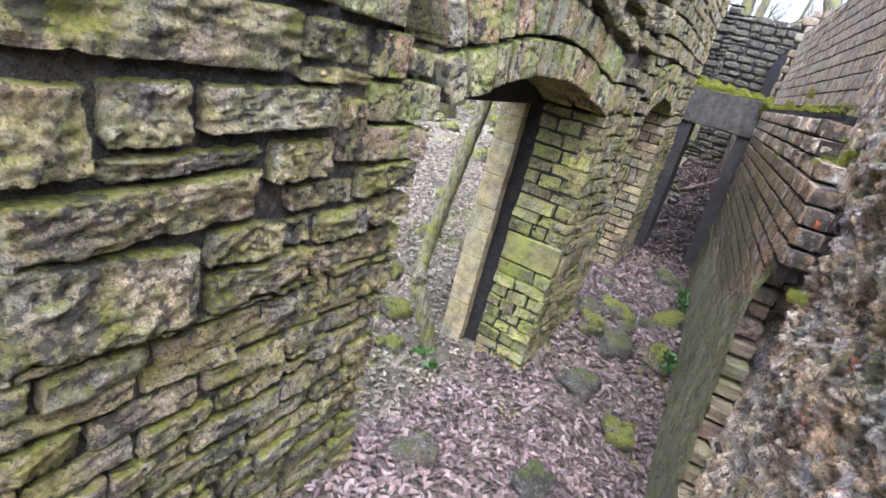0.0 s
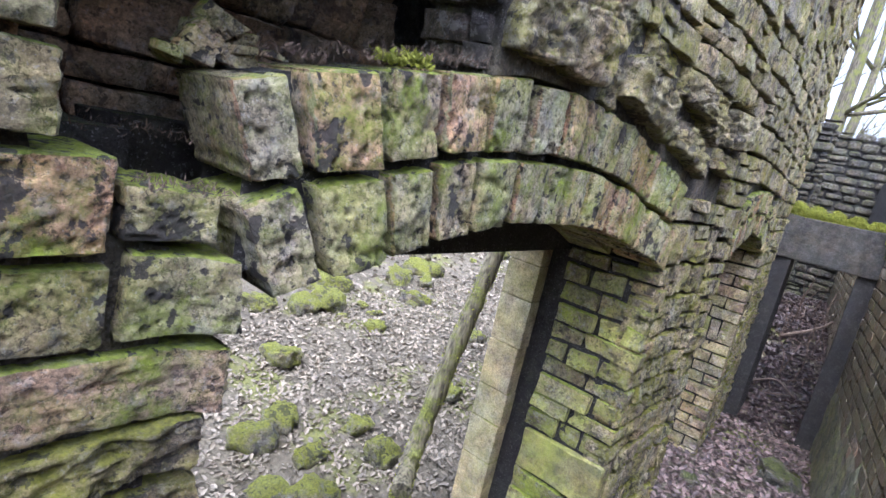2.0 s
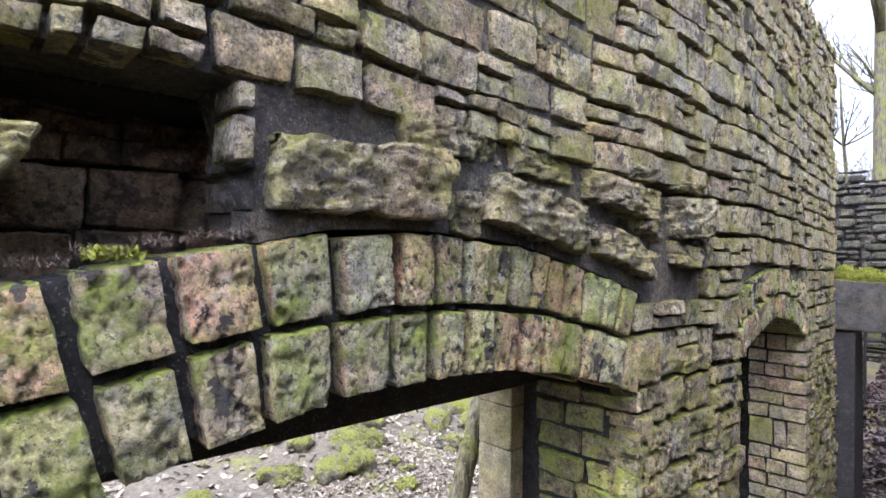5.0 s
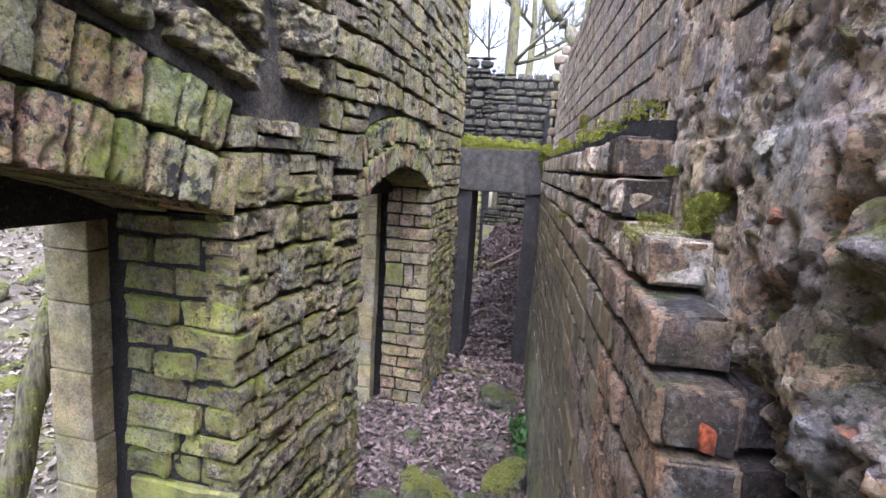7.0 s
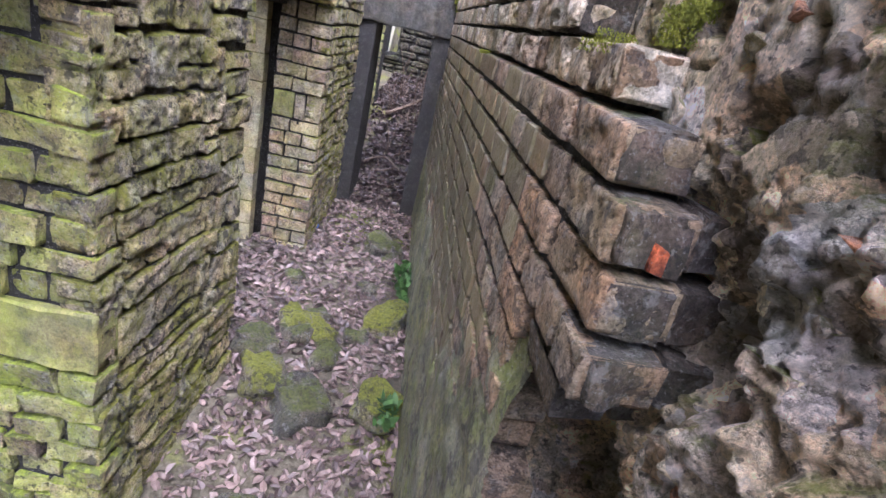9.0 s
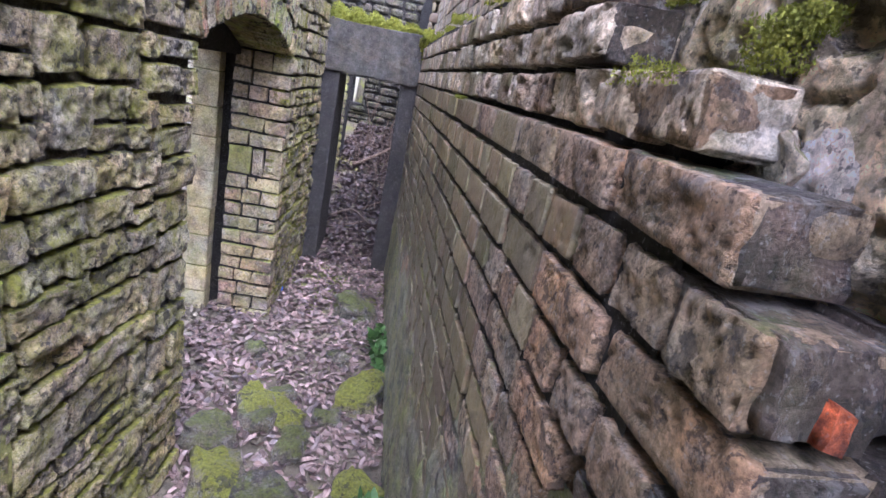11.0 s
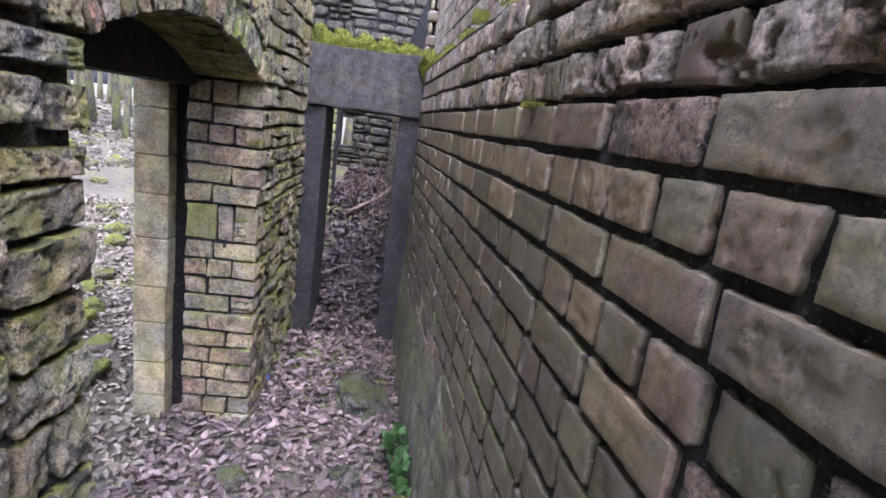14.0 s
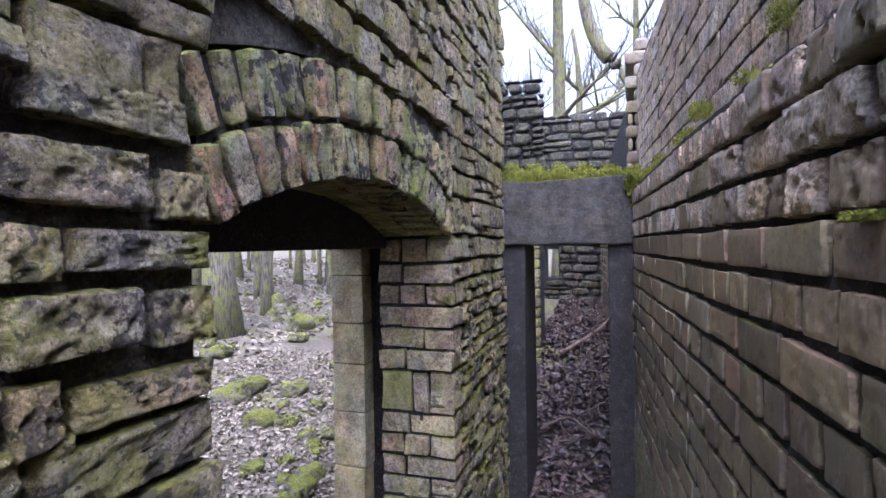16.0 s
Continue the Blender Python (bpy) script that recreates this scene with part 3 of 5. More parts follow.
# the large rubble stones beside the first doorway
for y0, y1, z0, z1, turn in ((0.27, 0.655, 1.055, 1.275, -0.06), (0.27, 0.81, 1.285, 1.415, 0.03), (0.43, 0.612, 1.48, 1.615, 0.0), (0.625, 1.045, 1.505, 1.622, 0.03), (0.28, 0.42, 1.43, 1.60, 0.0), (0.27, 0.87, 1.632, 1.785, 0.02), (0.885, 1.14, 1.675, 1.785, 0.0), (1.05, 1.145, 1.625, 1.668, 0.0), (0.88, 1.04, 1.63, 1.67, 0.0),
                             (0.82, 1.05, 1.375, 1.495, 0.0), (1.06, 1.145, 1.41, 1.60, 0.0), (0.43, 0.80, 1.425, 1.472, 0.04), (0.665, 0.885, 1.18, 1.28, 0.0), (0.895, 1.16, 1.285, 1.365, -0.03), (0.665, 1.01, 1.06, 1.17, 0.05), (1.17, 1.45, 1.295, 1.398, 0.0), (1.02, 1.25, 1.17, 1.275, 0.0), (1.26, 1.46, 1.185, 1.285, 0.0), (1.02, 1.46, 1.06, 1.165, 0.0), (0.895, 1.01, 1.18, 1.275, 0.0)):
    hu, hv, cu, cv = (y1 - y0) / 2, (z1 - z0) / 2, (y0 + y1) / 2, (z0 + z1) / 2
    v, f = block(rng, -hu + 0.004, hu - 0.004, -hv + 0.003, hv - 0.003, 0.14, rng.uniform(-0.012, 0.016), 0.020, 0.011, 0.006, "ultra", 0.0, 0.14, 0.007)
    pile.add(([(cu + p * math.cos(turn) - q * math.sin(turn), cv + p * math.sin(turn) + q * math.cos(turn), r) for p, q, r in v], f))
# the squared stones of the door edge under the first springing
for y0, y1, z0, z1, w in ((1.0, 1.236, 1.795, 1.90, 0.02), (1.0, 1.228, 1.905, 2.03, 0.03), (1.15, 1.295, 1.655, 1.785, 0.012), (1.302, 1.435, 1.672, 1.752, 0.0), (1.15, 1.302, 1.525, 1.645, 0.0), (1.312, 1.475, 1.528, 1.662, 0.004), (1.15, 1.478, 1.405, 1.516, 0.0)):
    pile.add(block(rng, y0 + 0.004, y1 - 0.004, z0 + 0.003, z1 - 0.003, 0.15, w, 0.004, 0.006, 0.005, "ultra", 0.0, 0.05, 0.007), M["arch"])
pile.finish()
pile = Pile(LEFT, between, "stone", M["stone"], 300, (-0.45, 3.6, 1.3))
quoin_zone = lambda z0, z1: (3.85, 4.10) if z0 + z1 < 2.67 else (3.77, 4.10) if z0 + z1 < 3.60 else None
rng = random.Random(18)
z = -0.4
while z < 1.25:
    hq = rng.choice((0.105, 0.125, 0.16))
    cut = rng.choice((3.85, 3.85, 3.95))
    rows = [(z, z + hq)] if hq < 0.15 or cut > 3.9 else [(z, z + 0.5 * hq), (z + 0.5 * hq, z + hq)]
    for lo, hi in rows:
        pile.add(block(rng, cut + 0.006, 4.064, lo + 0.006, hi - 0.006, 0.16, rng.uniform(-0.006, 0.010), 0.010, 0.009, 0.005, "rock", 0.0, 0.10, 0.008))
    if cut > 3.9:
        pile.add(block(rng, 3.856, cut - 0.006, z + 0.006, z + hq - 0.006, 0.1, rng.uniform(-0.01, 0.006), 0.010, 0.009, 0.005, "rock", 0.0, 0.10, 0.008))
    z += hq
for y0, y1, z0, z1 in ((3.80, 4.075, z, 1.342), (3.84, 4.075, 1.345, 1.412), (3.77, 3.835, 1.345, 1.43), (3.77, 3.945, 1.445, 1.532), (3.955, 4.068, 1.435, 1.527), (3.843, 4.064, 1.548, 1.606), (3.77, 3.838, 1.54, 1.612), (3.77, 3.962, 1.63, 1.714), (3.97, 4.060, 1.618, 1.702), (3.80, 4.03, 1.733, 1.802)):
    if z1 - z0 > 0.02:
        pile.add(block(rng, y0 + 0.003, y1 - 0.003, z0 + 0.002, z1 - 0.002, 0.15, rng.uniform(-0.006, 0.012), 0.007, 0.006, 0.004, "ultra", 0.0, 0.06, 0.006))
rubble(pile, 3.145, 4.08, -0.4, 1.66, (0.09, 0.18), (0.12, 0.27), (B1, B2, quoin_zone), 0.011, "rock", 4, 0.008, 0.5, 0.008, 0.1, 0.16)
pile.finish()
pile = Pile(LEFT, tops, "stone", M["stone"], 300, (-0.49, 3.0, 2.0))


def big_zone(z0, z1):
    """Where large stones ride over the shoulder of the first arch."""
    zm = (z0 + z1) / 2
    if 1.93 < zm < 2.29:
        return (3.0 if zm < 1.99 else 2.4 if zm < 2.06 else 1.88), 3.70
    return None


rng = random.Random(14)
for y, z, sy, sz, turn, w in ((2.115, 2.165, 0.21, 0.088, 0.02, 0.03), (2.40, 2.13, 0.055, 0.062, -0.05, 0.0), (2.69, 2.138, 0.22, 0.075, -0.15, 0.035), (3.08, 2.232, 0.19, 0.06, -0.10, 0.02), (3.12, 2.05, 0.15, 0.058, -0.30, 0.02), (2.94, 2.115, 0.04, 0.035, -0.2, 0.0), (3.25, 2.14, 0.07, 0.028, -0.35, 0.01),
                             (2.36, 2.29, 0.17, 0.045, 0.0, 0.0), (2.70, 2.275, 0.15, 0.05, -0.04, -0.005), (3.12, 2.32, 0.15, 0.03, 0.0, 0.0), (3.545, 2.19, 0.14, 0.085, 0.03, 0.035), (3.55, 2.05, 0.13, 0.045, 0.0, 0.01), (3.53, 2.305, 0.13, 0.025, 0.0, 0.01)):
    v, f = block(rng, -sy, sy, -sz, sz, 0.12, w, 0.022, 0.012, 0.014, "ultra", 0.0, 0.28, 0.008)
    pile.add(([(y + p * math.cos(turn) - q * math.sin(turn), z + p * math.sin(turn) + q * math.cos(turn), r) for p, q, r in v], f))
rubble(pile, 5.33, LEFT_END, -0.3, 1.66, (0.06, 0.11), (0.09, 0.2), (B2,), 0.012, "mid", 5, 0.013, 0.4, 0.006)
rubble(pile, 1.44, LEFT_END, 1.66, LEFT_TOP, (0.08, 0.145), (0.11, 0.24), (B1, B2, hole_1, big_zone, quoin_zone), 0.012, "fine", 6, 0.009, 0.35, 0.008, 0.1, 0.16)
rubble(pile, -1.6, 1.44, 2.06, LEFT_TOP, (0.085, 0.14), (0.15, 0.30), (B1, hole_1), 0.016, "mid", 7, 0.018, 0.3, 0.012)
pile.finish()


def arch_rings(door, name, n, seed, slip=0.0, joints=None, level="fine"):
    """Two rings of brick voussoirs on edge."""
    arch = thing(name, "double-ring segmental brick arch, mossy and loosened", "arch", kind="structure")
    wide = 0.955 * math.asin(door.h / door.r)
    steps = [-wide + 2 * wide * i / 24 for i in range(25)]
    low, high = door.r + 0.02, door.out - 0.02
    # Black band set behind both rings, standing in for shade in deep joints.
    band = [(door.cy + low * math.sin(a), door.cz + low * math.cos(a)) for a in steps] + [(door.cy + high * math.sin(a * door.outer), door.cz + high * math.cos(a * door.outer)) for a in reversed(steps)]
    v = [(a, b, w) for w in (-0.045 if joints else -0.024, -0.17) for a, b in band]
    n2, f = len(band), []
    for i in range(24):
        a, b, c, d = i, i + 1, n2 - 2 - i, n2 - 1 - i
        f += [(a, b, c, d), (n2 + d, n2 + c, n2 + b, n2 + a), (a, n2 + a, n2 + b, b), (d, c, n2 + c, n2 + d)]
    raw("joint_mortar", LEFT.put(v), [tuple(reversed(q)) for q in f] if LEFT.flip else f, M["mortar"], arch, False, "recessed mortar band, black for the shade in the joints")
    rng = random.Random(seed)
    for ring in (0, 1):
        r0 = door.r + ring * (door.ring + door.gap)
        r1 = r0 + door.ring
        half = math.asin(door.h / door.r) * (1.0 if ring == 0 else door.outer)
        rm = (r0 + r1) / 2
        count = n + ring
        if joints:
            ends = [math.asin((y - door.cy) / rm) for y in joints[ring]]
            rest = count - len(ends) + 1
            ends += [ends[-1] + (half - ends[-1]) * (i + rng.uniform(-0.1, 0.1) * (i < rest)) / rest for i in range(1, rest + 1)]
        else:
            sizes = np.cumsum([0.0] + [rng.uniform(0.9, 1.1) for _ in range(count)])
            ends = [-half + 2 * half * q / sizes[-1] for q in sizes]
        for i in range(count):
            a = (ends[i] + ends[i + 1]) / 2
            width = (ends[i + 1] - ends[i]) * (r0 + 0.06)
            drop = slip * max(0.0, 1 - i / 3.0) * (1 if ring == 0 else 0.5)
            joint = 0.013 if joints else 0.014
            vf = block(rng, -width / 2 + joint, width / 2 - joint / 2, -door.ring / 2 + 0.002, door.ring / 2 - 0.002, 0.18, rng.uniform(-0.010, 0.012), 0.0045, 0.006, 0.004, level if i < 10 else "rock", 0.03, 0.04, 0.010)
            lean = a + rng.uniform(-0.03, 0.03) - (0.14 if slip and i == 0 and ring == 0 else 0)
            pts = [(door.cy + rm * math.sin(a) + u * math.cos(lean) + v * math.sin(lean), door.cz + rm * math.cos(a) - u * math.sin(lean) + v * math.cos(lean) - drop, w) for u, v, w in vf[0]]
            f = [tuple(reversed(q)) for q in vf[1]] if LEFT.flip else vf[1]
            raw("voussoir", LEFT.put(pts), f, M["arch"], arch, True)
    return arch


arch_rings(DOOR1, "arch_1", 16, 11, 0.012, ((1.462, 1.557, 1.673, 1.789, 1.911, 2.048, 2.179, 2.288), (1.425, 1.513, 1.630, 1.762, 1.902, 2.042, 2.182, 2.285)), "ultra")
arch_rings(DOOR2, "arch_2", 19, 12)


def soffit(name, door, x0, x1):
    """The brick underside of an arch behind its face ring, laid in narrow courses."""
    ob = thing(name, "brick arch underside in narrow courses, dark", "arch", kind="structure")
    rng = random.Random(5)
    half = math.asin(door.h / door.r)
    n = int(2 * half * door.r / 0.078)
    for i in range(n):
        a0, a1 = -half + 2 * half * i / n + 0.0015, -half + 2 * half * (i + 1) / n - 0.0015
        cut = rng.uniform(0.3, 0.7)
        for xa, xb in ((x0, x0 + (x1 - x0) * cut - 0.003), (x0 + (x1 - x0) * cut + 0.003, x1)):
            d = rng.uniform(0, 0.006)
            r0, r1 = door.r + d, door.r + 0.1
            v = [(x, door.cy + r * math.sin(a), door.cz + r * math.cos(a)) for x in (xa, xb) for a in (a0, a1) for r in (r0, r1)]
            f = [(0, 2, 6, 4), (1, 5, 7, 3), (0, 1, 3, 2), (4, 6, 7, 5), (0, 4, 5, 1), (2, 3, 7, 6)]
            raw("brick", v, [tuple(reversed(q)) for q in f], M["jamb"], ob)


soffit("soffit_1", DOOR1, -0.86, -0.665)
soffit("soffit_2", DOOR2, -0.82, -0.60)


def jamb(name, y, sign, seed, z0, z1, x0, depth, mat, ragged):
    """A brick reveal facing along the wall, its bricks toothed into the rubble."""
    face = Plane((x0, y, 0), (-1, 0, 0), (0, sign, 0))
    ob = thing(name, "brick door reveal, green with algae", "door jamb", kind="structure")
    rng = random.Random(seed)
    z, k = z0, 0
    while z < z1 - 0.03:
        h = 0.086 * (1 + ragged * rng.uniform(-0.12, 0.16))
        if z + h > z1 - 0.035:
            h = z1 - z
        first = (0.12 if k % 2 else 0.21) + ragged * rng.uniform(-0.035, 0.035)
        cuts = [0, first]
        while cuts[-1] < depth - 0.09:
            cuts.append(min(depth, cuts[-1] + rng.choice((0.11, 0.22, 0.15))))
        cuts[-1] = depth
        tall = 0.86 < z < 0.95 if ragged < 0.5 else 0.49 < z < 0.58
        if tall:
            h, cuts = (0.172, [0, 0.11, 0.18, depth]) if ragged < 0.5 else (0.215, [0, depth])
        for a, c in zip(cuts, cuts[1:]):
            if ragged and a > 0.26 and rng.random() < 0.1:
                continue
            g = 0.003 + 0.004 * ragged
            vf = block(rng, a + g, c - g, z + 0.005, z + h - 0.009, 0.1, rng.uniform(-0.008, 0.008) * (1 + ragged), 0.004 + 0.005 * ragged, 0.004 + 0.003 * ragged, 0.003 + 0.005 * ragged, "fine" if ragged else "mid")
            f = [tuple(reversed(q)) for q in vf[1]] if face.flip else vf[1]
            raw("brick", face.put(vf[0]), f, M["green_block"] if tall and c - a > 0.12 else M[mat], ob, True)
        z, k = z + h, k + 1
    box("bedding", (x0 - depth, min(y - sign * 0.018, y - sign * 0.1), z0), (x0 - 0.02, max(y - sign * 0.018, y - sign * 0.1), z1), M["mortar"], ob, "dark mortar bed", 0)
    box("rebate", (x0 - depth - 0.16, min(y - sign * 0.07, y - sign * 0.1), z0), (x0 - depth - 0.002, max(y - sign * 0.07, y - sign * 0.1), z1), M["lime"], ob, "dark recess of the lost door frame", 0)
    return ob


jamb("jamb_1", DOOR1.y1 + 0.004, -1, 21, -0.52, DOOR1.spring, -0.435, 0.40, "jamb", 1.0)
jamb("jamb_2", DOOR2.y1 + 0.004, -1, 22, -0.22, DOOR2.spring, -0.425, 0.322, "jamb_red", 0.35)


def stone_frame(name, x0, x1, y, z0, z1, head):
    """Dressed stone blocks on the outer edge of the reveal, with a flat dark head behind the arch."""
    ob = thing(name, "dressed stone door frame of stacked pale yellow blocks", "door frame", kind="structure")
    rng = random.Random(int(y * 100))
    z = z0
    while z < z1 - 0.02:
        h = rng.choice((0.17, 0.2, 0.23))
        top = z1 if z + h > z1 - 0.09 else z + h
        d = rng.uniform(-0.003, 0.003)
        box("block", (x0, y - 0.01 + d, z + 0.0015), (x1 + d, y + 0.22, top - 0.0015), M["ashlar"], ob, "", 0.007)
        z = top
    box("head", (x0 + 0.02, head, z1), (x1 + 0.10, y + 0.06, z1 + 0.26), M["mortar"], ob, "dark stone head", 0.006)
    return ob


stone_frame("door_frame_1", -1.115, -0.95, DOOR1.y1, -0.55, 1.56, DOOR1.y0 - 0.1)
stone_frame("door_frame_2", -0.962, -0.815, DOOR2.y1, -0.25, 1.57, DOOR2.y0 - 0.1)

# ---- right wall ----
REF = 1.600
# Wall slabs run on to u 10.6 to keep sky light out beyond.
lower_edge = [(2.75, -0.8), (10.6, -0.8), (10.6, 1.90), (3.05, 1.90), (3.05, 1.66), (2.80, 1.66), (2.72, 1.30), (2.95, 1.0), (2.95, 0.6), (2.6, 0.3)]
wall_right = prism("wall_right", lower_edge, RIGHT, -0.22, -0.075, M["mortar"])
tagged(wall_right, "dark damp brick wall in English bond, shaded darker low down, its end broken away in steps", "wall", kind="structure")
# Bare past u 7.25, where the slab is added only for shade.
upper = prism("wall_right_upper", [(1.7, 2.25), (2.9, 1.92), (10.6, 1.92), (10.6, 2.6), (7.2, 2.74), (1.7, 2.74)], RIGHT, -0.45, -0.1250, M["mortar"])
tagged(upper, "upper brick wall set back above a mossy ledge", "wall", kind="structure")


def bond(pile, start, stop, v0, v1, w, seed, ruined=None, joint=0.010):
    """English bond: courses of stretchers and headers in turn. start: where each course begins."""
    rng = random.Random(seed)
    k = math.ceil((REF - v1) / 0.0862)
    while REF - 0.0862 * k > v0:
        top = REF - 0.0862 * k
        length = 0.232 if k % 2 == 0 else 0.1165
        first = start(k, top)
        u = first
        n = 0
        while u < stop:
            a, b = u, u + length * rng.uniform(0.97, 1.03)
            u = b
            n += 1
            wear = ruined(a, top) if ruined else 0.0
            rough = 0.0008 + (0.005 * wear * rng.random())
            sink = -0.03 * wear * rng.random()
            if rng.random() < wear * 0.30:
                rough, sink = 0.007, -rng.uniform(0.002, 0.004 + 0.020 * wear)
            mat = None
            if (a < 3.2 and 0.9 < top < 1.9 and rng.random() < (0.92 if a < 2.9 else 0.6)) or rng.random() < 0.4 * wear:
                mat = M["rust"] if top < 1.62 or rng.random() < 0.3 else M["brick_high"]
            # Lower courses take the halved tones, imitating shade deep in the passage.
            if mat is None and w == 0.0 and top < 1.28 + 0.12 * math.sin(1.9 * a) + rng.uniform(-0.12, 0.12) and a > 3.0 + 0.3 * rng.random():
                mat = M["brick_shaded"]
            # Many courses above 1.62 m get the paler tones, as if sky-lit.
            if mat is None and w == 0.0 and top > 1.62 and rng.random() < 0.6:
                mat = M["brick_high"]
            pile.add(block(rng, a + 0.4 * joint + 0.0035, b - 0.4 * joint - 0.0035, top - 0.0835 + joint, top - 0.001, 0.11 - w, w + sink + rng.uniform(-0.004, 0.003) * joint * 100, 1.4 * rough * joint * 100, 0.42 * joint + 0.006 * wear, 0.003 + 0.003 * wear, "brick" if a > 5.0 else "worn" if a > 4.3 else "near", 0.0, 0.02 + 0.05 * wear, 0.0015 + 0.02 * wear) if a < 5.0 or wear > 0.1 else block(rng, a + 0.4 * joint + 0.0035, b - 0.4 * joint - 0.0035, top - 0.0835 + joint, top - 0.001, 0.11 - w, w + rng.uniform(-0.003, 0.003), 0.003, 0.42 * joint, 0.003, "brick"), mat)
        k += 1


def skin(k, top):
    """Where the brick skin begins at each height: a ragged, stepped end."""
    if top > 1.70:
        return 2.95 + 0.06 * (k % 2)
    if top > 1.30:
        return {-1: 2.70, 0: 2.585, 1: 2.52, 2: 2.50, 3: 2.47}.get(k, 2.55)
    return 2.74 - max(0.0, 1.0 - top) * 0.72 + 0.03 * (k % 2)


def wear(u, top):
    """How worn the bricks are: most just above eye height, near the broken end."""
    if 1.62 < top < 1.95:
        return max(0.0, min(1.0, (5.2 - u) / 1.6)) * 0.75
    if u < 3.5:
        return 0.16 * (3.5 - u) / 0.9
    return 0.03




def bed_depth(u, v):
    p = (u, v, 0)
    k = max(wear(u, v + 0.04) - 0.05, 0.0)
    return -0.0130 - 0.045 * min(1, k * 1.3) + 0.004 * fbm(p, 22.0, 6) + 0.035 * k * fbm(p, 13.0, 9)


def mortar_bed(u0, u1, v0, v1, inside, step, base):
    """The recessed, uneven mortar between the bricks."""
    nu, nv = int((u1 - u0) / step), int((v1 - v0) / step)
    pts = [(u0 + i * step, v0 + j * step) for j in range(nv + 1) for i in range(nu + 1)]
    verts = RIGHT.put([(u, v, bed_depth(u, v) + base) for u, v in pts])
    n = nu + 1
    faces = [(j * n + i, j * n + i + 1, (j + 1) * n + i + 1, (j + 1) * n + i) for j in range(nv) for i in range(nu) if inside(*pts[j * n + i])]
    if RIGHT.flip:
        faces = [tuple(reversed(f)) for f in faces]
    return raw("mortar_bed", verts, faces, M["mortar"], wall_right, True, "recessed dark mortar")


mortar_bed(2.5, 6.5, -0.3, 1.89, lambda u, v: u > skin(0 if v < 1.56 else -1, v + 0.06) + 0.06, 0.02, 0.0)
mortar_bed(6.5, 10.4, -0.3, 1.89, lambda u, v: True, 0.06, 0.0)
pile = Pile(RIGHT, wall_right, "brick", M["brick"], 300, (0.5, 3.3, 1.5))
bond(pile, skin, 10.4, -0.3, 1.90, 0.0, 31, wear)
pile.finish()
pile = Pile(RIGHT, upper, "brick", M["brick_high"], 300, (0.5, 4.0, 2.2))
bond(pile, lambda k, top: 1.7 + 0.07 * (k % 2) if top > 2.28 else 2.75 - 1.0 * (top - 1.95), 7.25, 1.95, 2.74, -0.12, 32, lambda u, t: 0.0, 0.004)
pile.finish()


def render_depth(u, v):
    """The thin coat covers the foot of the wall and feathers out upwards, leaving the bricks bare in places."""
    p = (u, v, 0)
    top = 0.60 + 0.42 * min(1.0, max(0.0, (3.5 - u) / 0.7)) + 0.10 * fbm(p, 1.7, 61) + 0.12 * fbm(p, 5.0, 62)
    return min(0.007, (top - v) * 0.12) + 0.010 * fbm(p, 9.0, 63) + 0.004 * fbm(p, 30.0, 64)


def render_coat(u0, u1, v0, v1, step):
    nu, nv = int((u1 - u0) / step), int((v1 - v0) / step)
    pts = [(u0 + i * step, v0 + j * step) for j in range(nv + 1) for i in range(nu + 1)]
    w = [render_depth(u, v) for u, v in pts]
    n = nu + 1
    faces = []
    for j in range(nv):
        for i in range(nu):
            q = (j * n + i, j * n + i + 1, (j + 1) * n + i + 1, (j + 1) * n + i)
            if max(w[a] for a in q) > -0.03 and pts[q[0]][0] > skin(0, pts[q[0]][1]) - 0.05:
                faces.append(tuple(reversed(q)) if RIGHT.flip else q)
    return raw("render_coat", RIGHT.put([(u, v, d) for (u, v), d in zip(pts, w)]), faces, M["render"], wall_right, True, "thin damp lime render, streaked green")


render_coat(1.7, 7.0, -0.4, 1.2, 0.016)


def broken_end():
    """Bricks of the broken end seen from their ends, running back into the wall."""
    ob = thing("wall_right_end", "stepped broken brick end, reddish and sooty", "wall", kind="structure")
    rng = random.Random(8)
    for k in range(-3, 5):
        u0 = {-3: 3.01, -2: 2.95, -1: 2.70, 0: 2.585, 1: 2.52, 2: 2.50, 3: 2.47, 4: 2.55}[k]
        top = REF - 0.0862 * k
        o = RIGHT.o + RIGHT.u * (u0 + 0.004)
        end = Plane((o[0], o[1], 0), RIGHT.n * -1, RIGHT.u * -1)
        for a, b in ((0.014, 0.105), (0.115, 0.20)):
            vf = block(rng, a, b, top - 0.0735, top - 0.001, 0.16, rng.uniform(-0.004, 0.006) - (0.012 if a > 0.1 else 0), 0.010, 0.009, 0.006, "fine")
            f = [tuple(reversed(q)) for q in vf[1]] if end.flip else vf[1]
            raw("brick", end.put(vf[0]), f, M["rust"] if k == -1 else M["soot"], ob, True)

    o = RIGHT.o + RIGHT.u * (2.515 + 0.004)
    end = Plane((o[0], o[1], 0), RIGHT.n * -1, RIGHT.u * -1)
    v, f = block(rng, 0.062, 0.078, 1.440, 1.476, 0.02, 0.007, 0.006, 0.005, 0.007, "mid")
    raw("brick_chip", end.put(v), [tuple(reversed(q)) for q in f] if end.flip else f, M["fresh"], ob, True, "freshly broken orange brick")


broken_end()


pit_rng = random.Random(29)
